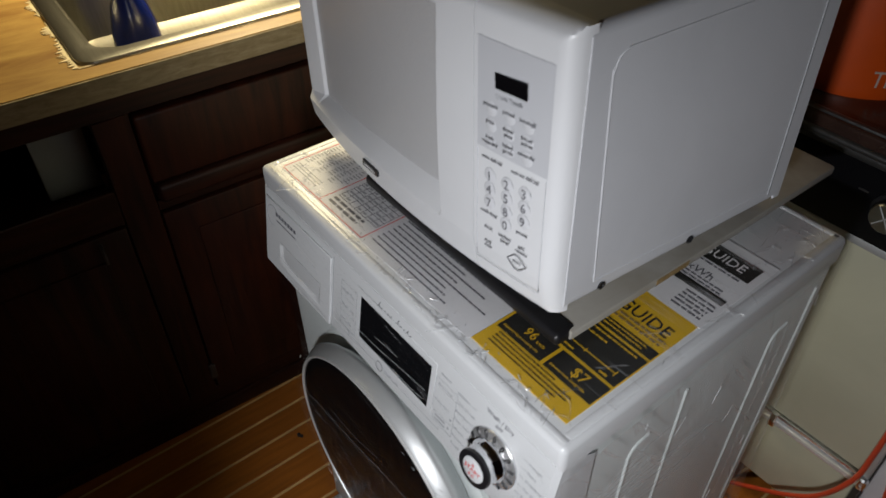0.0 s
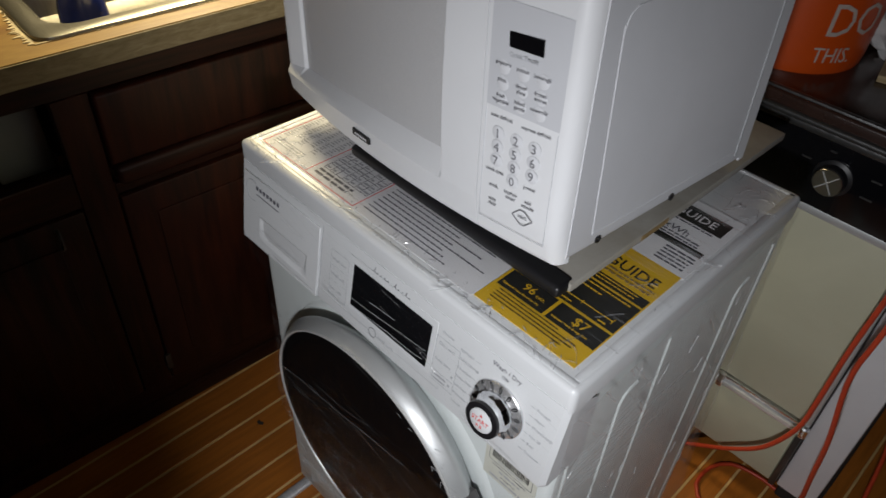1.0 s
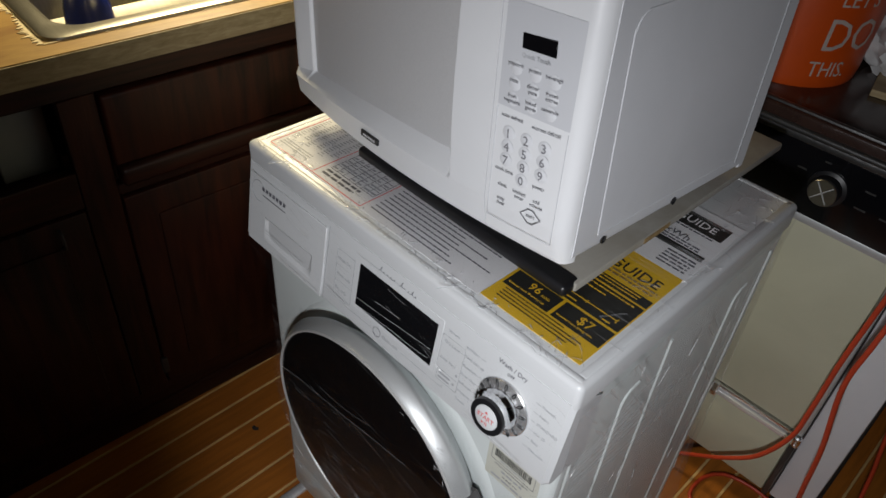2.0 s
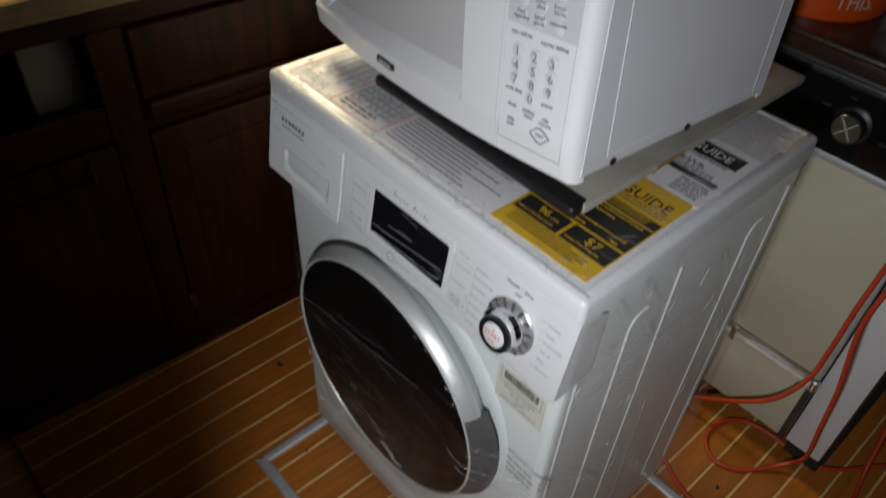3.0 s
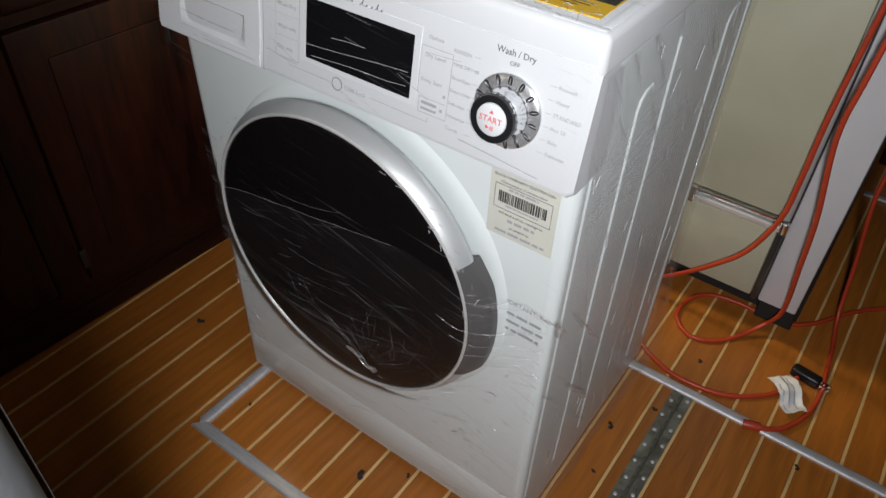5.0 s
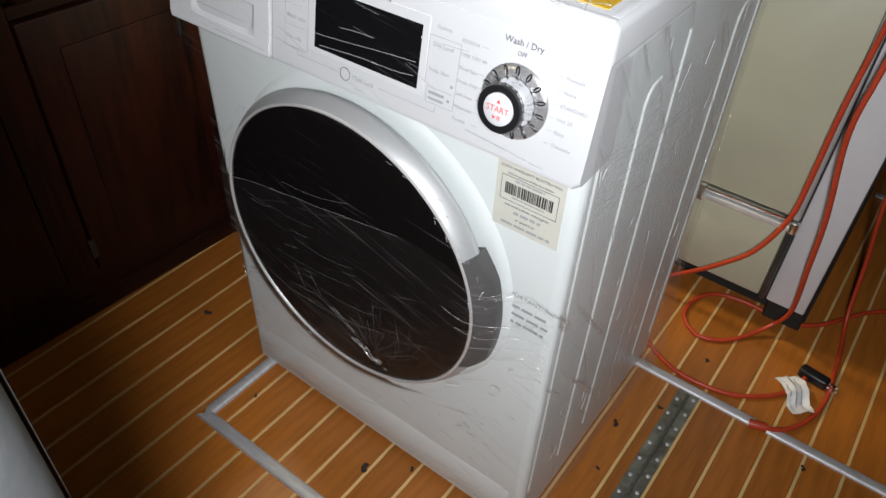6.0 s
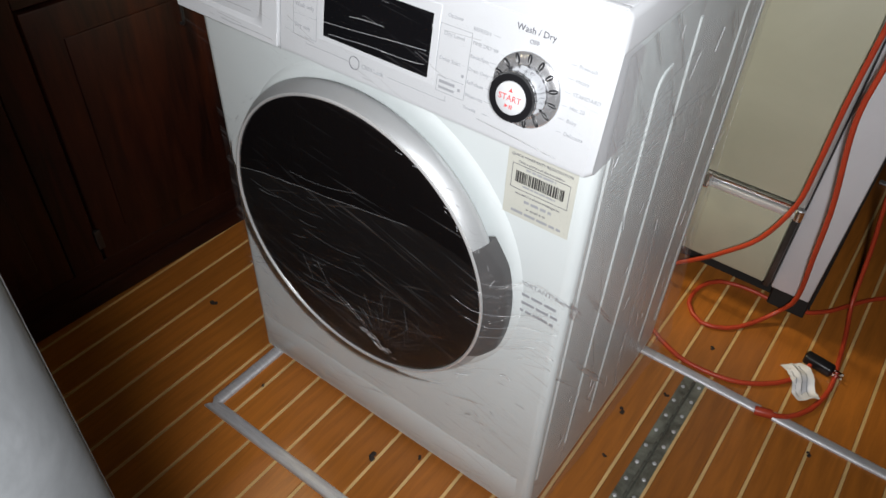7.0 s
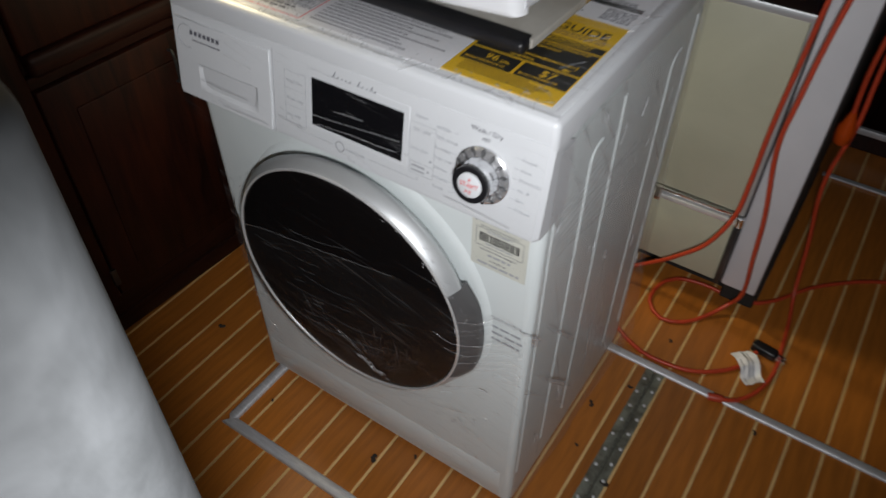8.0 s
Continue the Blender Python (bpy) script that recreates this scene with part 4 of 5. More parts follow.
keypanel = part("keypad_panel", fascia(-0.1003, 0.0045, 0.024), "mw_white", micro, "white keypad panel")


def key_at(x, z, out=0.0):
    slope = (bow(x + 0.002) - bow(x - 0.002)) / 0.004
    return Matrix.Translation((x, bow(x) - 0.0008 - out, z)) @ Matrix(((1, 0, 0, 0), (slope, 0, -1, 0), (0, 1, 0, 0), (0, 0, 0, 1)))


def skin(x0, x1, z0, z1, off=0.0006):
    return sheet(14, 6, lambda u, v: Vector((x0 + (x1 - x0) * u, bow(x0 + (x1 - x0) * u) - off + (0.0045 * max(0, (x0 + (x1 - x0) * u + 0.014) / 0.014) ** 2), z0 + (z1 - z0) * v)))


part("key_frame", tube([(x, bow(x) - 0.0002, z) for x, z in ((-0.0955, 0.157), (-0.0955, 0.026), (-0.0120, 0.026), (-0.0120, 0.157))], 0.0005, 5, smoothed=False), "mw_panel", keypanel)
part("name_badge", box(-0.0175, 0.0175, -0.0042, 0.0042, -0.002, 0.0012, 0.0004, 1), "black", mdoor, "small black badge", at=key_at(-0.300, 0.0290, -0.0006))
part("badge_print", bars([(-0.012 + 0.0036 * k, -0.0014, -0.0095 + 0.0036 * k, 0.0014) for k in range(7)]), "key", mdoor, at=key_at(-0.300, 0.0290, 0.0008))
part("keypad_field", skin(-0.0952, -0.0110, 0.1600, 0.266), "mw_panel", keypanel, "pale grey keypad field")
part("clock_display", box(-0.0195, 0.0195, -0.0076, 0.0076, 0, 0.0012, 0.0004, 1), "black_glass", keypanel, "dark clock display", at=key_at(-0.0552, 0.2325))
words("Quick Touch", 0.0062, "pale_ink", keypanel, key_at(-0.0570, 0.2165, 0.0006), align="CENTER")
KX = (-0.0780, -0.0560, -0.0345)
GRID = (("popcorn", "pizza", "fresh\nvegetable"), ("potato", "dinner\nplate", "baked\ngoods"), ("beverage", "frozen\nentree", "casserole"))
for c in range(3):
    for r in range(3):
        x, z = KX[c], 0.2050 - 0.0163 * r
        part("key", lathe([(0.0075, 0.0), (0.0069, 0.0003), (0.0, 0.0004)], 20), "key", keypanel, at=key_at(x, z - 0.002, 0.0))
        words(GRID[c][r], 0.0054, "key_ink", keypanel, key_at(x, z, 0.0012), align="CENTER")
for text, x, z in (("auto defrost", -0.0750, 0.1500), ("express defrost", -0.0350, 0.1500)):
    words(text, 0.0055, "key_ink", keypanel, key_at(x, z, 0.0008), align="CENTER")
for c in range(3):
    for r in range(3):
        x, z = KX[c], 0.1330 - 0.0155 * r
        part("key", lathe([(0.0078, 0.0), (0.0072, 0.0003), (0.0, 0.0004)], 20), "key", keypanel, at=key_at(x, z, 0.0))
        words(str(3 * r + c + 1), 0.0142, "key_ink", keypanel, key_at(x, z - 0.005, 0.0010), align="CENTER")
part("key", lathe([(0.0078, 0.0), (0.0072, 0.0003), (0.0, 0.0004)], 20), "key", keypanel, at=key_at(KX[1], 0.0865, 0.0))
words("0", 0.0142, "key_ink", keypanel, key_at(KX[1], 0.0815, 0.0010), align="CENTER")
for text, x, z in (("cook time", KX[0], 0.0880), ("power", KX[2], 0.0860), ("clock", KX[0], 0.0700), ("kitchen\ntimer", KX[1], 0.0700), ("add\nminute", KX[2], 0.0690), ("stop\nclear", KX[0], 0.0530)):
    words(text, 0.0058, "key_ink", keypanel, key_at(x, z, 0.0008), align="CENTER")
dia = [(-0.013, 0.0), (-0.003, 0.0085), (0.003, 0.0085), (0.013, 0.0), (0.003, -0.0085), (-0.003, -0.0085), (-0.013, 0.0)]
part("start_outline", tube([(a, b, 0.0004) for a, b in dia], 0.0006, 5, smoothed=False), "key_ink", keypanel, at=key_at(-0.0390, 0.0500, 0.0008))
words("start", 0.0060, "key_ink", keypanel, key_at(-0.0390, 0.0490, 0.0010), align="CENTER")

# ---- sink cabinet along the hull ----
CAB = pose(-0.322, 0.0, 0.0, 0, 0, -2.9)   # local x into the room, y along the front
sink_unit = thing("sink_cabinet", "dark mahogany galley cabinet with a drawer and doors", "cabinet", at=CAB)
for bounds in ((-0.62, -0.022, -0.150, 1.30, 0.06, 0.70), (-0.62, -0.30, -1.20, -0.150, 0.06, 0.842), (-0.30, -0.022, -1.20, -0.150, 0.06, 0.655)):
    part("carcass", box(*bounds), "mahogany", sink_unit)
part("face_rail", box(-0.022, -0.002, -1.20, 1.30, 0.806, 0.843, 0.002, 1), "mahogany_flat", sink_unit)
part("face_rail", box(-0.022, -0.002, -1.20, -0.142, 0.600, 0.672, 0.002, 1), "mahogany_flat", sink_unit)
part("face_rail", box(-0.022, -0.004, -0.080, 1.30, 0.600, 0.622, 0.002, 1), "mahogany_flat", sink_unit)
part("face_stile", box(-0.022, -0.001, -0.142, -0.080, 0.09, 0.806, 0.002, 1), "mahogany", sink_unit)
part("face_stile", box(-0.022, -0.001, 0.40, 0.47, 0.09, 0.806, 0.002, 1), "mahogany", sink_unit)
part("toe_board", box(-0.030, 0.004, -1.20, 1.30, 0.0, 0.045, 0.004, 2), "mahogany_flat", sink_unit, "dusty toe board")
part("lower_rail", box(-0.022, -0.002, -1.20, 1.30, 0.045, 0.095, 0.002, 1), "mahogany_flat", sink_unit)
dr = part("drawer_front", box(-0.018, 0.012, -0.078, 0.396, 0.668, 0.803, 0.006, 3), "mahogany", sink_unit, "raised mahogany drawer front")
part("finger_pull", box(-0.010, 0.024, -0.076, 0.394, 0.628, 0.668, 0.010, 3), "mahogany_flat", dr, "moulded pull along the foot of the drawer")
for y0, y1 in ((-1.18, -0.66), (-0.65, -0.145), (-0.078, 0.396), (0.472, 0.95)):
    cd = part("cabinet_door", box(-0.018, 0.006, y0, y1, 0.100, 0.598, 0.004, 2), "mahogany", sink_unit)
    part("door_field", box(0.004, 0.010, y0 + 0.055, y1 - 0.055, 0.155, 0.543, 0.003, 2), "mahogany", cd)
for y, z0, z1 in ((-0.196, 0.545, 0.582), (0.185, 0.500, 0.565)):
    part("door_pull", tube([(0.006, y, z0), (0.020, y, z0 + 0.004), (0.020, y, z1 - 0.004), (0.006, y, z1)], 0.0028, 8, 0.004), "iron", sink_unit, "small dull metal pull")
part("hinge_plate", box(0.002, 0.009, -0.086, -0.072, 0.130, 0.175, 0.002), "iron", sink_unit)
locker = tagged(part("locker_panel", box(-0.075, -0.060, -0.238, -0.150, 0.656, 0.795, 0.003), "niche_grey", at=CAB), "grey plastic container in the open locker", "container")

counter = tagged(part("countertop", join(box(-0.66, -0.478, -1.25, -0.118, 0.846, 0.885), box(-0.478, 0.004, -1.25, -0.118, 0.846, 0.885, 0.0), box(-0.055, 0.004, -0.118, 0.62, 0.846, 0.885), box(-0.66, -0.515, -0.118, 0.62, 0.846, 0.885), box(-0.66, 0.004, 0.62, 1.30, 0.846, 0.885)), "plywood", at=CAB, smooth=False), "varnished plywood galley countertop with chipped veneer round the sink", "countertop", kind="structure")
part("counter_edge", box(0.004, 0.0085, -1.25, 1.30, 0.8455, 0.8835, 0.001, 1), "ply_edge", counter, "raw weathered plywood edge")


def torn(length, base, rough, seed):
    """A strip of torn veneer with a splintered outer edge."""
    rng_t = random.Random(seed)
    out, x = [], 0.0
    while x < length:
        reach = max(0.0, noise.noise((x * 16, seed, 0.3)) + 0.15)
        out += [(x, base + 0.2 * rough * reach), (x + rng_t.uniform(0.001, 0.003), base + rough * reach * rng_t.uniform(0.3, 1.6))]
        x += rng_t.uniform(0.004, 0.012)
    out.append((length, base))
    return prism([(u, 0.0) for u, w in out] + [(u, w) for u, w in reversed(out)], 0.001)


part("torn_veneer", torn(0.74, 0.003, 0.007, 2.1), "splinter", counter, "torn pale veneer along the sink", at=Matrix.Translation((-0.040, -0.125, 0.8853)) @ Matrix.Rotation(math.pi / 2, 4, "Z") @ Matrix.Diagonal((1, -1, 1, 1)), smooth=False)
part("torn_veneer", torn(0.46, 0.0005, 0.030, 7.7), "splinter", counter, at=Matrix.Translation((-0.040, -0.124, 0.8854)) @ Matrix.Rotation(math.pi, 4, "Z"), smooth=False)

sink = thing("sink", "stainless steel drop-in galley sink", "sink", at=CAB @ Matrix.Translation((-0.285, 0.25, 0.885)))


def rounded(hx, hy, r, n=8):
    pts = []
    for cx, cy, a0 in ((hx - r, hy - r, 0), (-hx + r, hy - r, 90), (-hx + r, -hy + r, 180), (hx - r, -hy + r, 270)):
        for k in range(n + 1):
            a = math.radians(a0 + 90 * k / n)
            pts.append((cx + r * math.cos(a), cy + r * math.sin(a)))
    return pts


def sink_shell():
    bm = bmesh.new()
    rings = []
    for hx, hy, r, z in ((0.248, 0.374, 0.035, 0.0005), (0.247, 0.373, 0.035, 0.005), (0.240, 0.366, 0.035, 0.0068), (0.222, 0.348, 0.05, 0.0045), (0.214, 0.340, 0.055, 0.004), (0.207, 0.333, 0.055, -0.004), (0.200, 0.326, 0.06, -0.06), (0.192, 0.318, 0.06, -0.145), (0.165, 0.290, 0.05, -0.160), (0.03, 0.03, 0.029, -0.163)):
        rings.append([bm.verts.new((x, y, z)) for x, y in rounded(hx, hy, r)])
    for a, b in zip(rings, rings[1:]):
        for i in range(len(a)):
            j = (i + 1) % len(a)
            bm.faces.new((a[i], a[j], b[j], b[i]))
    bm.faces.new(rings[-1])
    return bm


part("bowl", sink_shell(), "steel", sink)
part("drain", lathe([(0.0, 0.002), (0.012, 0.001), (0.034, 0.003), (0.038, 0.0)], 28), "chrome", sink, at=Matrix.Translation((0, 0, -0.163)))
bottle = thing("detergent_bottle", "blue plastic detergent bottle standing in the sink", "bottle", at=Matrix.Translation((-0.62, 0.045, 0.724)))
part("bottle_body", lathe([(0.0, 0.0), (0.040, 0.0), (0.046, 0.006), (0.047, 0.05), (0.043, 0.10), (0.034, 0.14), (0.018, 0.175), (0.015, 0.19), (0.0, 0.19)], 32), "blue", bottle)
part("cap", lathe([(0.017, 0.182), (0.017, 0.212), (0.012, 0.218), (0.0, 0.218)], 24), "blue", bottle)

# ---- cooker with its black control panel ----
stove = thing("cooker", "built-in cooker with cream doors, chrome trims and black control panel", "cooker")
SX0, SX1, SY = 0.16, 0.722, 0.690
part("cooker_body", box(SX0, SX1 + 0.014, SY + 0.012, 1.28, 0.085, 0.872), "iron", stove)
part("toe_recess", box(SX0, 0.82, SY + 0.085, 1.25, 0.0, 0.085), "near_black", stove)
oven = part("oven_door", box(SX0, SX1, SY, SY + 0.02, 0.286, 0.706, 0.004, 2), "cream", stove, "cream laminate oven door")
low = part("lower_drawer", box(SX0, SX1, SY, SY + 0.02, 0.088, 0.252, 0.004, 2), "cream", stove, "cream laminate lower drawer")
part("chrome_trim", box(SX0, SX1 + 0.008, SY - 0.007, SY + 0.02, 0.256, 0.268, 0.003, 2), "bright_rim", stove, "bright chrome strip")
part("chrome_trim", box(SX0, SX1 + 0.008, SY - 0.003, SY + 0.02, 0.274, 0.282, 0.002, 2), "chrome", stove)
part("side_trim", box(SX1 + 0.001, SX1 + 0.0125, SY - 0.005, SY + 0.02, 0.285, 0.712, 0.002, 2), "silver", stove)
part("side_trim", box(SX1 + 0.001, SX1 + 0.0125, SY - 0.005, SY + 0.02, 0.085, 0.255, 0.002, 2), "iron", stove)
part("trim_knuckle", lathe([(0.0, -0.012), (0.008, -0.011), (0.009, 0.0), (0.008, 0.011), (0.0, 0.012)], 16), "chrome", stove, at=pose(SX1 + 0.009, SY - 0.006, 0.27))
part("trim_knuckle", box(0.548, 0.562, SY - 0.012, SY, 0.252, 0.287, 0.003), "chrome", stove)
part("sill_trim", box(SX0, SX1 + 0.012, SY - 0.012, SY + 0.02, 0.708, 0.724, 0.003, 2), "silver", stove, "chrome strip under the control panel")
part("control_fascia", box(SX0, SX1 + 0.012, SY - 0.020, SY + 0.03, 0.726, 0.846, 0.004, 2), "black_glass", stove, "glossy black control panel")
part("upper_trim", box(SX0, SX1 + 0.012, SY - 0.030, SY + 0.03, 0.848, 0.862, 0.003, 2), "iron", stove)
cook = part("cooktop", box(SX0 - 0.02, 0.80, SY - 0.036, 1.30, 0.866, 0.894, 0.005, 3), "cooktop", stove, "dark reddish-brown cooktop surface")
part("front_bead", tube([(SX0 - 0.02, SY - 0.036, 0.869), (0.80, SY - 0.036, 0.869)], 0.006, 10, smoothed=False), "iron", stove)
part("raised_lip", box(SX0, 0.80, SY - 0.030, SY - 0.020, 0.890, 0.898, 0.003, 2), "iron", stove)
KN = Matrix(((1, 0, 0, 0.582), (0, 0, -1, SY - 0.020), (0, 1, 0, 0.790), (0, 0, 0, 1)))
kn = part("control_knob", lathe([(0.030, 0.0), (0.030, 0.004), (0.024, 0.006), (0.0235, 0.020), (0.0215, 0.0222), (0.0, 0.0222)], 40), "black", stove, "round control knob with a brushed metal cap", at=KN)
part("knob_cap", lathe([(0.0225, 0.0218), (0.0215, 0.0232), (0.0, 0.0228)], 40), "steel", kn)
# crossed silver bars stand in for the X-shaped highlight on the brushed cap
for turn in (-42, 36):
    part("highlight_bar", box(-0.0012, 0.0008, -0.020, 0.020, 0.0226, 0.0240, 0.0004, 1), "silver", kn, at=Matrix.Rotation(radians(turn), 4, "Z"))
for x0, y0, x1, y1 in ((-0.055, 0.012, -0.040, 0.015), (-0.020, 0.038, -0.010, 0.041), (0.050, 0.020, 0.066, 0.023), (0.046, -0.012, 0.064, -0.009), (0.085, -0.012, 0.098, -0.009)):
    part("panel_mark", bars([(x0, y0, x1, y1)]), "iron", stove, at=KN)

tagged(part("bulkhead_post", box(0.7365, 0.812, SY + 0.016, SY + 0.05, 0.072, 2.09, 0.004, 2), "bulkhead"), "pale grey painted end of the bulkhead beside the cooker", "wall", kind="structure")
tagged(part("bulkhead_side", box(0.740, 0.816, SY + 0.05, 2.29, 0.0, 2.09, 0.003, 1), "near_black"), "near-black side of the bulkhead", "wall", kind="structure")

bucket = thing("bucket", "orange plastic bucket with white slogan standing on the cooktop", "bucket", at=pose(0.388, 0.828, 0.894))
part("bucket_wall", lathe([(0.9 * q, z) for q, z in [(0.0, 0.006), (0.126, 0.006), (0.130, 0.0), (0.132, 0.004), (0.134, 0.02), (0.147, 0.345), (0.156, 0.350), (0.156, 0.372), (0.147, 0.374), (0.143, 0.350), (0.129, 0.010), (0.0, 0.010)]], 72), "orange", bucket)


def wrap(me, start, z0):
    """Bend flat lettering round the bucket."""
    for v in me.vertices:
        z = z0 + v.co.y
        r = 0.9 * (0.1335 + 0.012 * z / 0.33) + 0.0012 + v.co.z
        a = start + v.co.x / 0.124
        v.co = Vector((r * math.cos(a), r * math.sin(a), z))


for text, size, start, z0 in (("DO", 0.074, -0.87, 0.066), ("THIS.", 0.036, -0.90, 0.022), ("LET'S", 0.036, -0.82, 0.136)):
    o = words(text, size, "white_print", bucket, Matrix.Identity(4), name="slogan", wide=0.82)
    wrap(o.data, start, z0)

bag = thing("plastic_bag", "crumpled white plastic bag on the cooktop", "bag", at=pose(0.560, 0.945, 0.894))
bb = bmesh.new()
bmesh.ops.create_icosphere(bb, subdivisions=4, radius=1)
for v in bb.verts:
    c = v.co.copy()
    k = 1 + 0.28 * noise.noise(c * 2.1) + 0.16 * noise.noise(c * 5.3) + 0.07 * noise.noise(c * 11)
    v.co = Vector((c.x * 0.085 * k, c.y * 0.10 * k, max(0.0, 0.075 + c.z * 0.085 * k)))
part("bag_skin", bb, "bag", bag)
tagged(part("wood_offcut", box(-0.09, 0.12, -0.06, 0.10, 0, 0.012, 0.001, 1), "ply_edge", at=pose(0.625, 0.880, 0.8945, 0, 0, 12)), "thin offcut of plywood lying on the cooktop", "board")
part("grate_bar", tube([(0.60, 0.752, 0.897), (0.78, 0.768, 0.897)], 0.004, 8, smoothed=False), "iron", stove)
part("grate_bar", tube([(0.64, 0.84, 0.900), (0.79, 0.85, 0.900)], 0.006, 8, smoothed=False), "iron", stove)

# ---- floor trims, hatch hinge and litter ----
def half_round(a, b, width, height, cut_a=0.0, cut_b=0.0):
    """A half-round floor strip from a to b; the cuts slant its ends into a mitre."""
    a, b = Vector((*a, 0.0003)), Vector((*b, 0.0003))
    along = (b - a).normalized()
    side = Vector((-along.y, along.x, 0))
    prof = [(-1, 0.0), (-0.97, 0.45), (-0.80, 0.78), (-0.45, 0.96), (0, 1.0), (0.45, 0.96), (0.80, 0.78), (0.97, 0.45), (1, 0.0)]
    bm = bmesh.new()
    ends = [[bm.verts.new(e + side * (p * width / 2) + along * (c * p * width / 2) + Vector((0, 0, q * height))) for p, q in prof] for e, c in ((a, cut_a), (b, cut_b))]
    for i in range(len(prof)):
        j = (i + 1) % len(prof)
        bm.faces.new((ends[0][i], ends[0][j], ends[1][j], ends[1][i]))
    bm.faces.new(ends[0])
    bm.faces.new(ends[1])
    return bm


trim = tagged(part("hatch_trim", join(half_round((0.037, 0.10), (0.037, -0.141), 0.023, 0.007, 0, 1), half_round((0.037, -0.141), (0.62, -0.141), 0.023, 0.007, 1, 0)), "aluminium"), "worn aluminium edging of the floor hatch", "trim", kind="structure")
tagged(part("floor_trim", join(half_round((0.40, 0.458), (0.822, 0.458), 0.021, 0.006), half_round((0.846, 0.460), (1.98, 0.460), 0.021, 0.006)), "aluminium"), "aluminium floor strip", "trim", kind="structure")
hinge = thing("floor_hinge", "long galvanised piano hinge let into the floor", "hinge")
part("hinge_leaf", box(0.682, 0.7005, -0.60, 0.447, 0.0004, 0.0022), "galvanised", hinge)
part("hinge_leaf", box(0.7035, 0.722, -0.60, 0.447, 0.0004, 0.0022), "galvanised", hinge)
knuckle = finish(tube([(0, -0.011, 0), (0, 0.011, 0)], 0.0032, 8, smoothed=False), "knuckle")
rivet = finish(lathe([(0.0038, 0.0), (0.0034, 0.0012), (0.0018, 0.002), (0.0, 0.0022)], 10), "rivet")
for k in range(44):
    part("knuckle", knuckle, "galvanised", hinge, at=Matrix.Translation((0.702, -0.585 + 0.0236 * k, 0.0030)))
for k in range(26):
    part("rivet", rivet, "aluminium", hinge, at=Matrix.Translation((0.688 + 0.001 * (k % 3), -0.58 + 0.040 * k, 0.0022)))
    part("rivet", rivet, "aluminium", hinge, at=Matrix.Translation((0.7155 - 0.001 * (k % 2), -0.565 + 0.040 * k, 0.0022)))
tagged(part("threshold_strip", box(0.83, 1.98, 1.345, 1.362, 0.0005, 0.008, 0.003, 2), "aluminium"), "aluminium floor strip", "trim", kind="structure")
tagged(part("step_nosing", box(0.83, 1.98, 1.52, 1.535, 0.055, 0.075, 0.003, 2), "aluminium"), "bright metal nosing of a low step", "trim", kind="structure")
tagged(part("step", box(0.83, 1.98, 1.53, 2.29, 0.0, 0.070, 0.003, 1), "mahogany_flat"), "dark wooden step", "step", kind="structure")

rng3 = random.Random(3)
for x, y, s in ((0.329, -0.047, 0.010), (0.392, 0.000, 0.005), (0.624, 0.300, 0.008), (-0.155, 0.022, 0.009), (0.075, -0.057, 0.004), (0.699, 0.548, 0.006), (0.923, 0.419, 0.006), (0.640, 0.20, 0.005), (0.672, 0.385, 0.006), (0.72, 0.15, 0.009)):
    bmd = bmesh.new()
    for k in range(3):
        r = bmesh.ops.create_icosphere(bmd, subdivisions=2, radius=1)
        ox, oy = s * (k - 1) * 0.5, s * rng3.uniform(-0.2, 0.6)
        for v in r["verts"]:
            c = v.co.copy()
            q = 1 + 0.5 * noise.noise(c * 2 + Vector((x * 50, y * 50, k)))
            v.co = Vector((ox + c.x * s * 0.45 * q, oy + c.y * s * 0.5 * q, max(0, s * 0.12 + c.z * s * 0.2 * q)))
    tagged(part("debris", bmd, "grime", at=pose(x, y, 0.0, 0, 0, rng3.uniform(0, 180))), "small dark crumb of dirt on the floor", "debris", group="crumbs on the floor")

# ---- red extension cords ----
R = 0.0046
tagged(part("extension_cord", tube([(0.770, 0.640, 1.02), (0.742, 0.640, 0.80), (0.733, 0.645, 0.66), (0.727, 0.642, 0.525), (0.7265, 0.64, 0.40), (0.722, 0.64, 0.315), (0.690, 0.64, 0.222), (0.640, 0.645, 0.155), (0.590, 0.66, 0.095), (0.50, 0.66, 0.02), (0.42, 0.62, R)], R, 10), "red_cord"), "red extension cord hanging down in front of the cooker", "cord", group="red cords")
tagged(part("extension_cord", tube([(0.800, 0.612, 1.02), (0.766, 0.612, 0.76), (0.755, 0.60, 0.614), (0.752, 0.60, 0.514), (0.775, 0.61, 0.363), (0.784, 0.63, 0.24), (0.790, 0.675, 0.10), (0.772, 0.70, 0.03), (0.735, 0.655, R), (0.700, 0.612, R), (0.653, 0.595, R), (0.613, 0.630, R), (0.612, 0.690, R), (0.640, 0.735, R), (0.702, 0.752, R), (0.788, 0.750, R), (0.847, 0.785, R), (0.940, 0.910, R), (1.10, 1.02, R), (1.4, 1.08, R)], R, 10), "red_cord"), "red extension cord with a loop lying on the floor", "cord", group="red cords")
cordC = thing("plugged_cord", "red extension cord with black plug and paper tag", "cord", group="red cords")
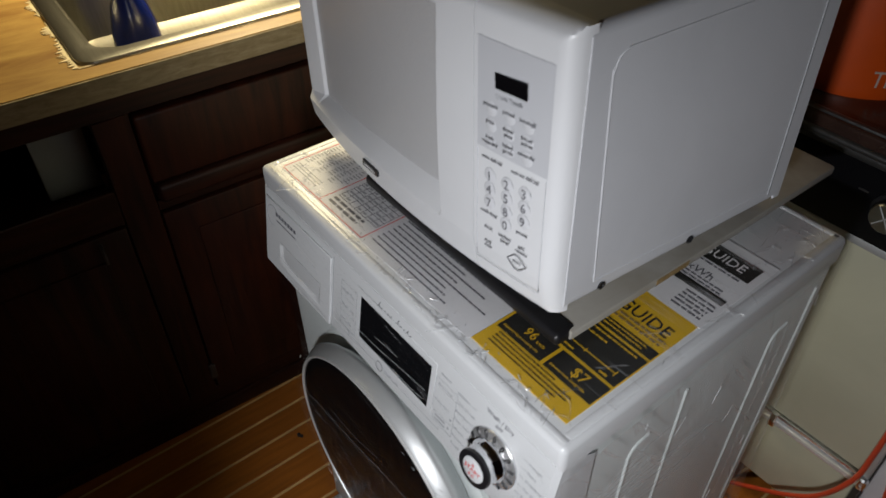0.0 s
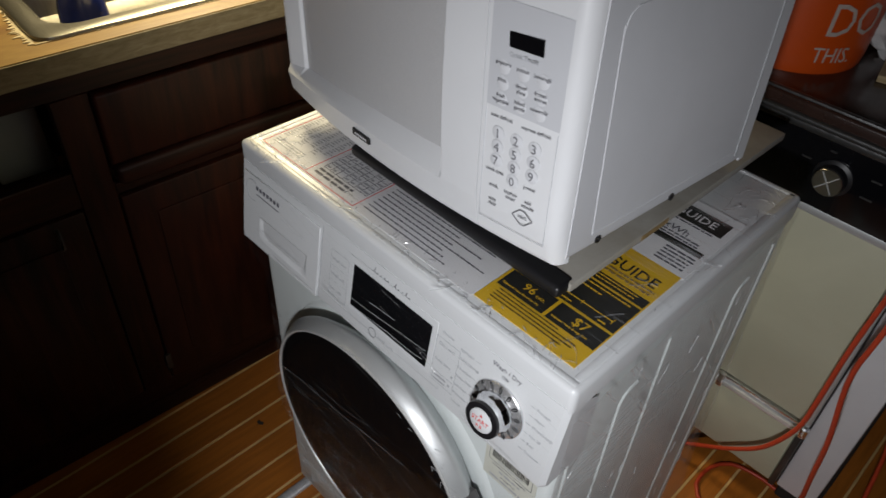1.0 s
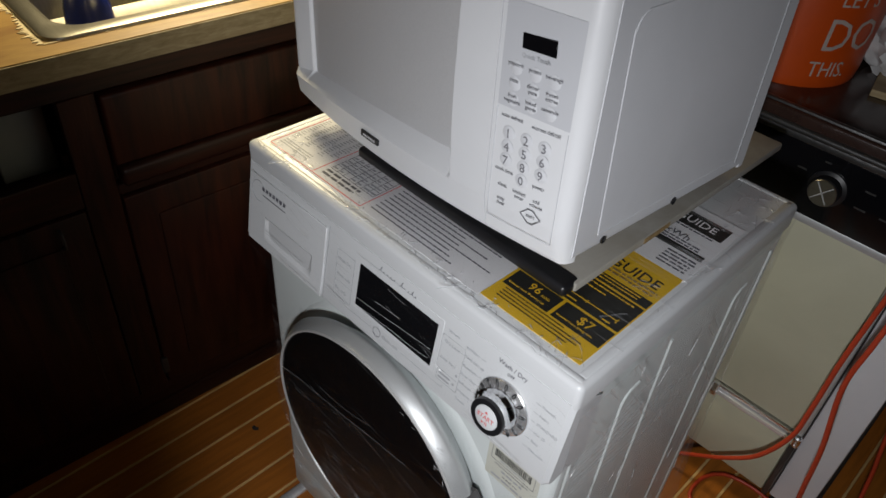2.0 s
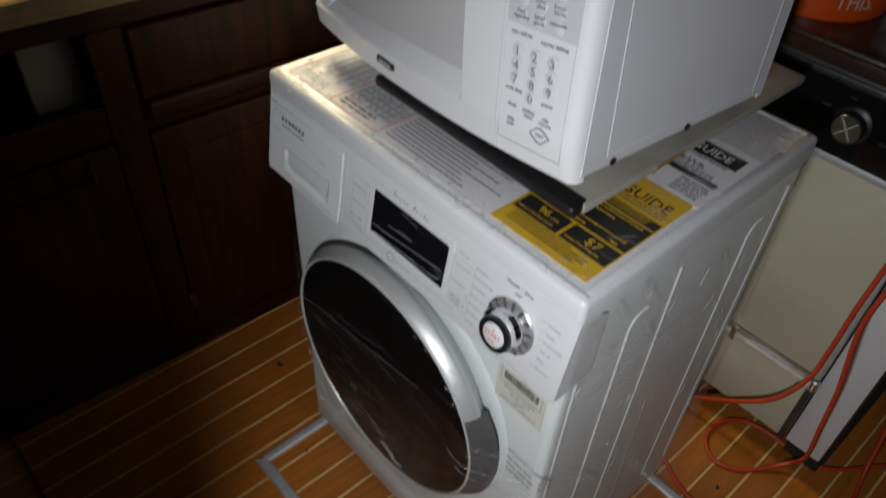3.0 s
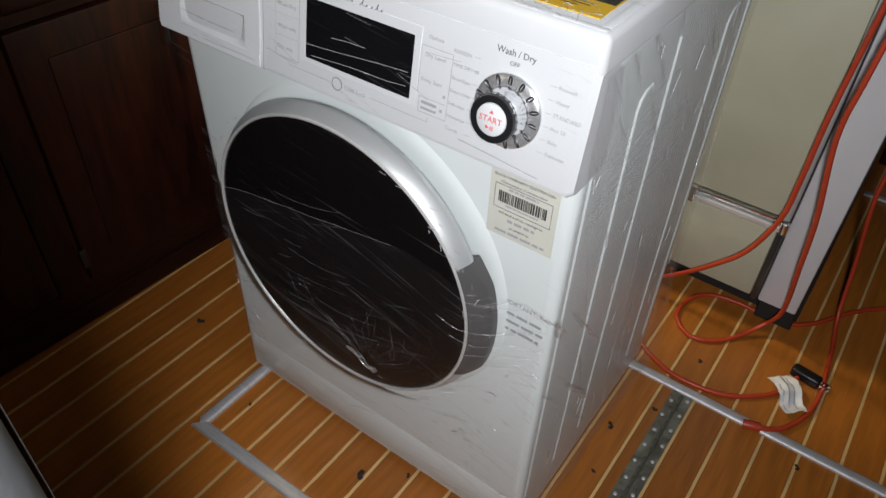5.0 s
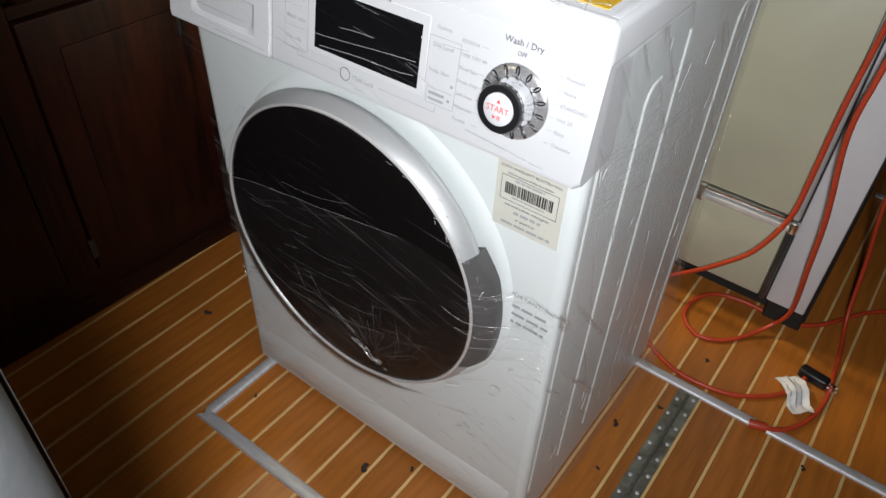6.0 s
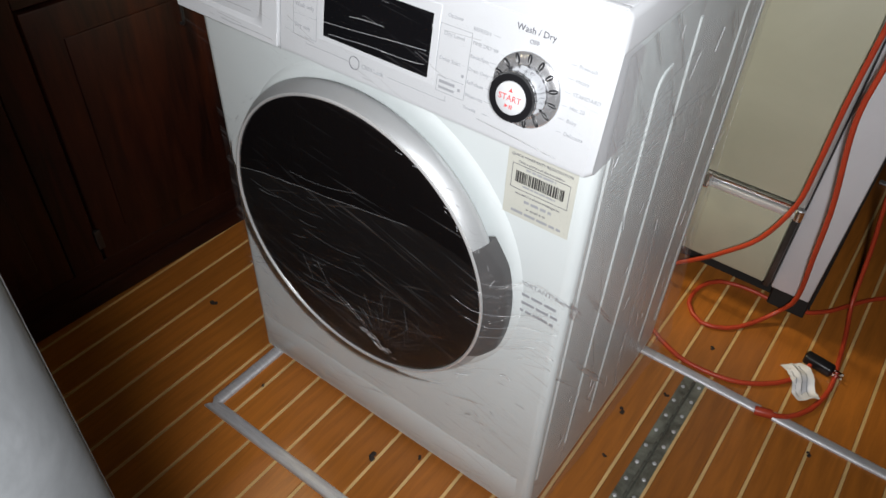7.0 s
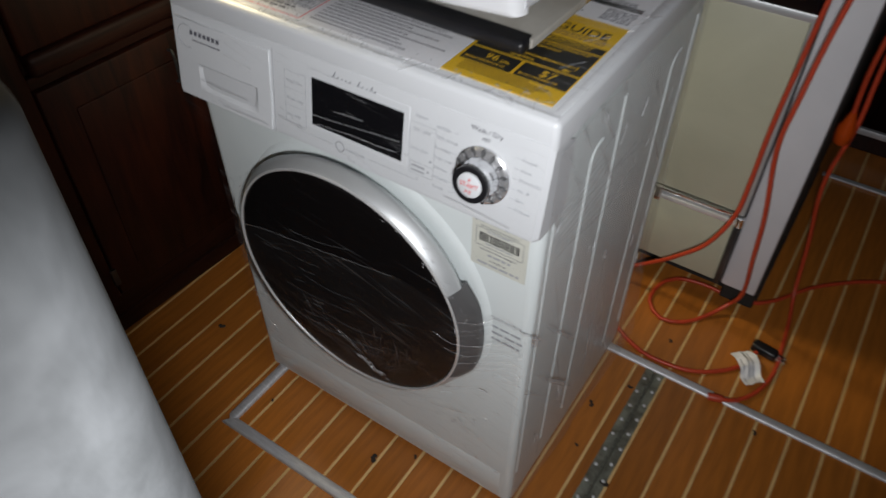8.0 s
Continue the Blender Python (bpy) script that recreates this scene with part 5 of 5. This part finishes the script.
part("cable", tube([(0.875, 0.80, 1.0), (0.850, 0.80, 0.66), (0.853, 0.80, 0.49), (0.843, 0.82, 0.33), (0.868, 0.84, 0.15), (0.885, 0.82, 0.03), (0.900, 0.75, R), (0.908, 0.66, R), (0.912, 0.585, R), (0.896, 0.515, R), (0.868, 0.470, 0.0075), (0.842, 0.452, 0.012), (0.822, 0.446, 0.012)], R, 10), "red_cord", cordC)
part("cable", tube([(0.52, 0.56, R), (0.585, 0.515, R), (0.630, 0.490, R), (0.678, 0.478, R), (0.752, 0.487, R), (0.805, 0.517, R), (0.845, 0.560, R), (0.865, 0.615, 0.010)], R, 10), "red_cord", cordC)
part("cable_end", tube([(0.842, 0.452, 0.012), (0.828, 0.447, 0.012), (0.815, 0.444, 0.010)], 0.0085, 10), "red_cord", cordC)
part("plug", box(-0.030, 0.026, -0.012, 0.012, 0.0, 0.022, 0.006, 3), "black", cordC, "black moulded plug", at=pose(0.880, 0.628, 0.0, 0, 0, -8))
part("plug_prong", box(0.026, 0.044, -0.006, -0.0045, 0.008, 0.014), "chrome", cordC, at=pose(0.880, 0.628, 0.0, 0, 0, -8))
part("plug_prong", box(0.026, 0.044, 0.0045, 0.006, 0.008, 0.014), "chrome", cordC, at=pose(0.880, 0.628, 0.0, 0, 0, -8))


def tag_place(u, v):
    return Vector((-0.042 + 0.084 * u, -0.022 + 0.044 * v + 0.004 * math.sin(5 * u), 0.006 + 0.012 * math.sin(3.4 * u + 0.5) ** 2 + 0.004 * noise.noise((u * 9, v * 6, 2.5)) + 0.008 * noise.noise((u * 4, v * 3, 0.5))))


tagm = part("paper_tag", sheet(18, 8, tag_place), "paper", cordC, "creased white paper warning tag", at=pose(0.862, 0.562, 0.001, 0, 0, -48))
part("tag_lines", sheet(18, 8, lambda u, v: tag_place(0.1 + 0.8 * u, 0.15 + 0.05 * v) + Vector((0, 0, 0.0006))), "pale_ink", tagm)
part("tag_lines", sheet(18, 8, lambda u, v: tag_place(0.1 + 0.7 * u, 0.40 + 0.05 * v) + Vector((0, 0, 0.0006))), "pale_ink", tagm)
part("tag_lines", sheet(18, 8, lambda u, v: tag_place(0.1 + 0.8 * u, 0.66 + 0.05 * v) + Vector((0, 0, 0.0006))), "pale_ink", tagm)
plugB = thing("cord_socket", "orange-red cord socket hanging by the bulkhead", "socket", at=pose(0.838, 0.80, 0.47, 12, 0, 0))
part("socket_body", lathe([(0.0, -0.030), (0.010, -0.030), (0.016, -0.022), (0.017, 0.012), (0.011, 0.028), (0.006, 0.050), (0.0, 0.050)], 20), "orange", plugB)
part("hanging_cord", tube([(0, 0, 0.045), (-0.004, 0, 0.16), (0.006, 0, 0.34), (0.02, 0, 0.55)], R, 10), "red_cord", plugB)

# ---- grey cabinet end close to the walk ----
def rounded_end():
    bm = box(-0.30, 0.684, -1.20, -0.514, 0.0, 1.185)
    ed = [e for e in bm.edges if all(v.co.x > 0.6 and v.co.y > -0.6 for v in e.verts)]
    bmesh.ops.bevel(bm, geom=ed, offset=0.034, segments=8, affect="EDGES", profile=0.5)
    top = [e for e in bm.edges if all(v.co.z > 1.18 for v in e.verts)]
    bmesh.ops.bevel(bm, geom=top, offset=0.010, segments=3, affect="EDGES", profile=0.5)
    return bm


end_unit = thing("end_cabinet", "mottled grey cabinet end with a rounded corner", "cabinet")
part("end_panel", rounded_end(), "grey_paint", end_unit)
part("top_cap", box(-0.29, 0.655, -1.19, -0.545, 1.1845, 1.1885, 0.001, 1), "grey_paint", end_unit)
part("side_board", box(-0.30, 0.640, -0.5155, -0.5095, 0.06, 1.178, 0.001, 1), "varnish", end_unit, "dark varnished wooden side")
part("toe_strip", box(-0.30, 0.650, -0.5145, -0.5075, 0.0, 0.06, 0.002, 1), "mahogany_flat", end_unit)

# ---- floor planks, last ----
for k in range(-20, 31):
    x = FIRST + PITCH * k
    part("plank", plank_mesh, "teak", floor, at=Matrix.Translation((x, 0, 0)))
    part("inlay", inlay_mesh, "holly", floor, at=Matrix.Translation((x, 0, 0)))
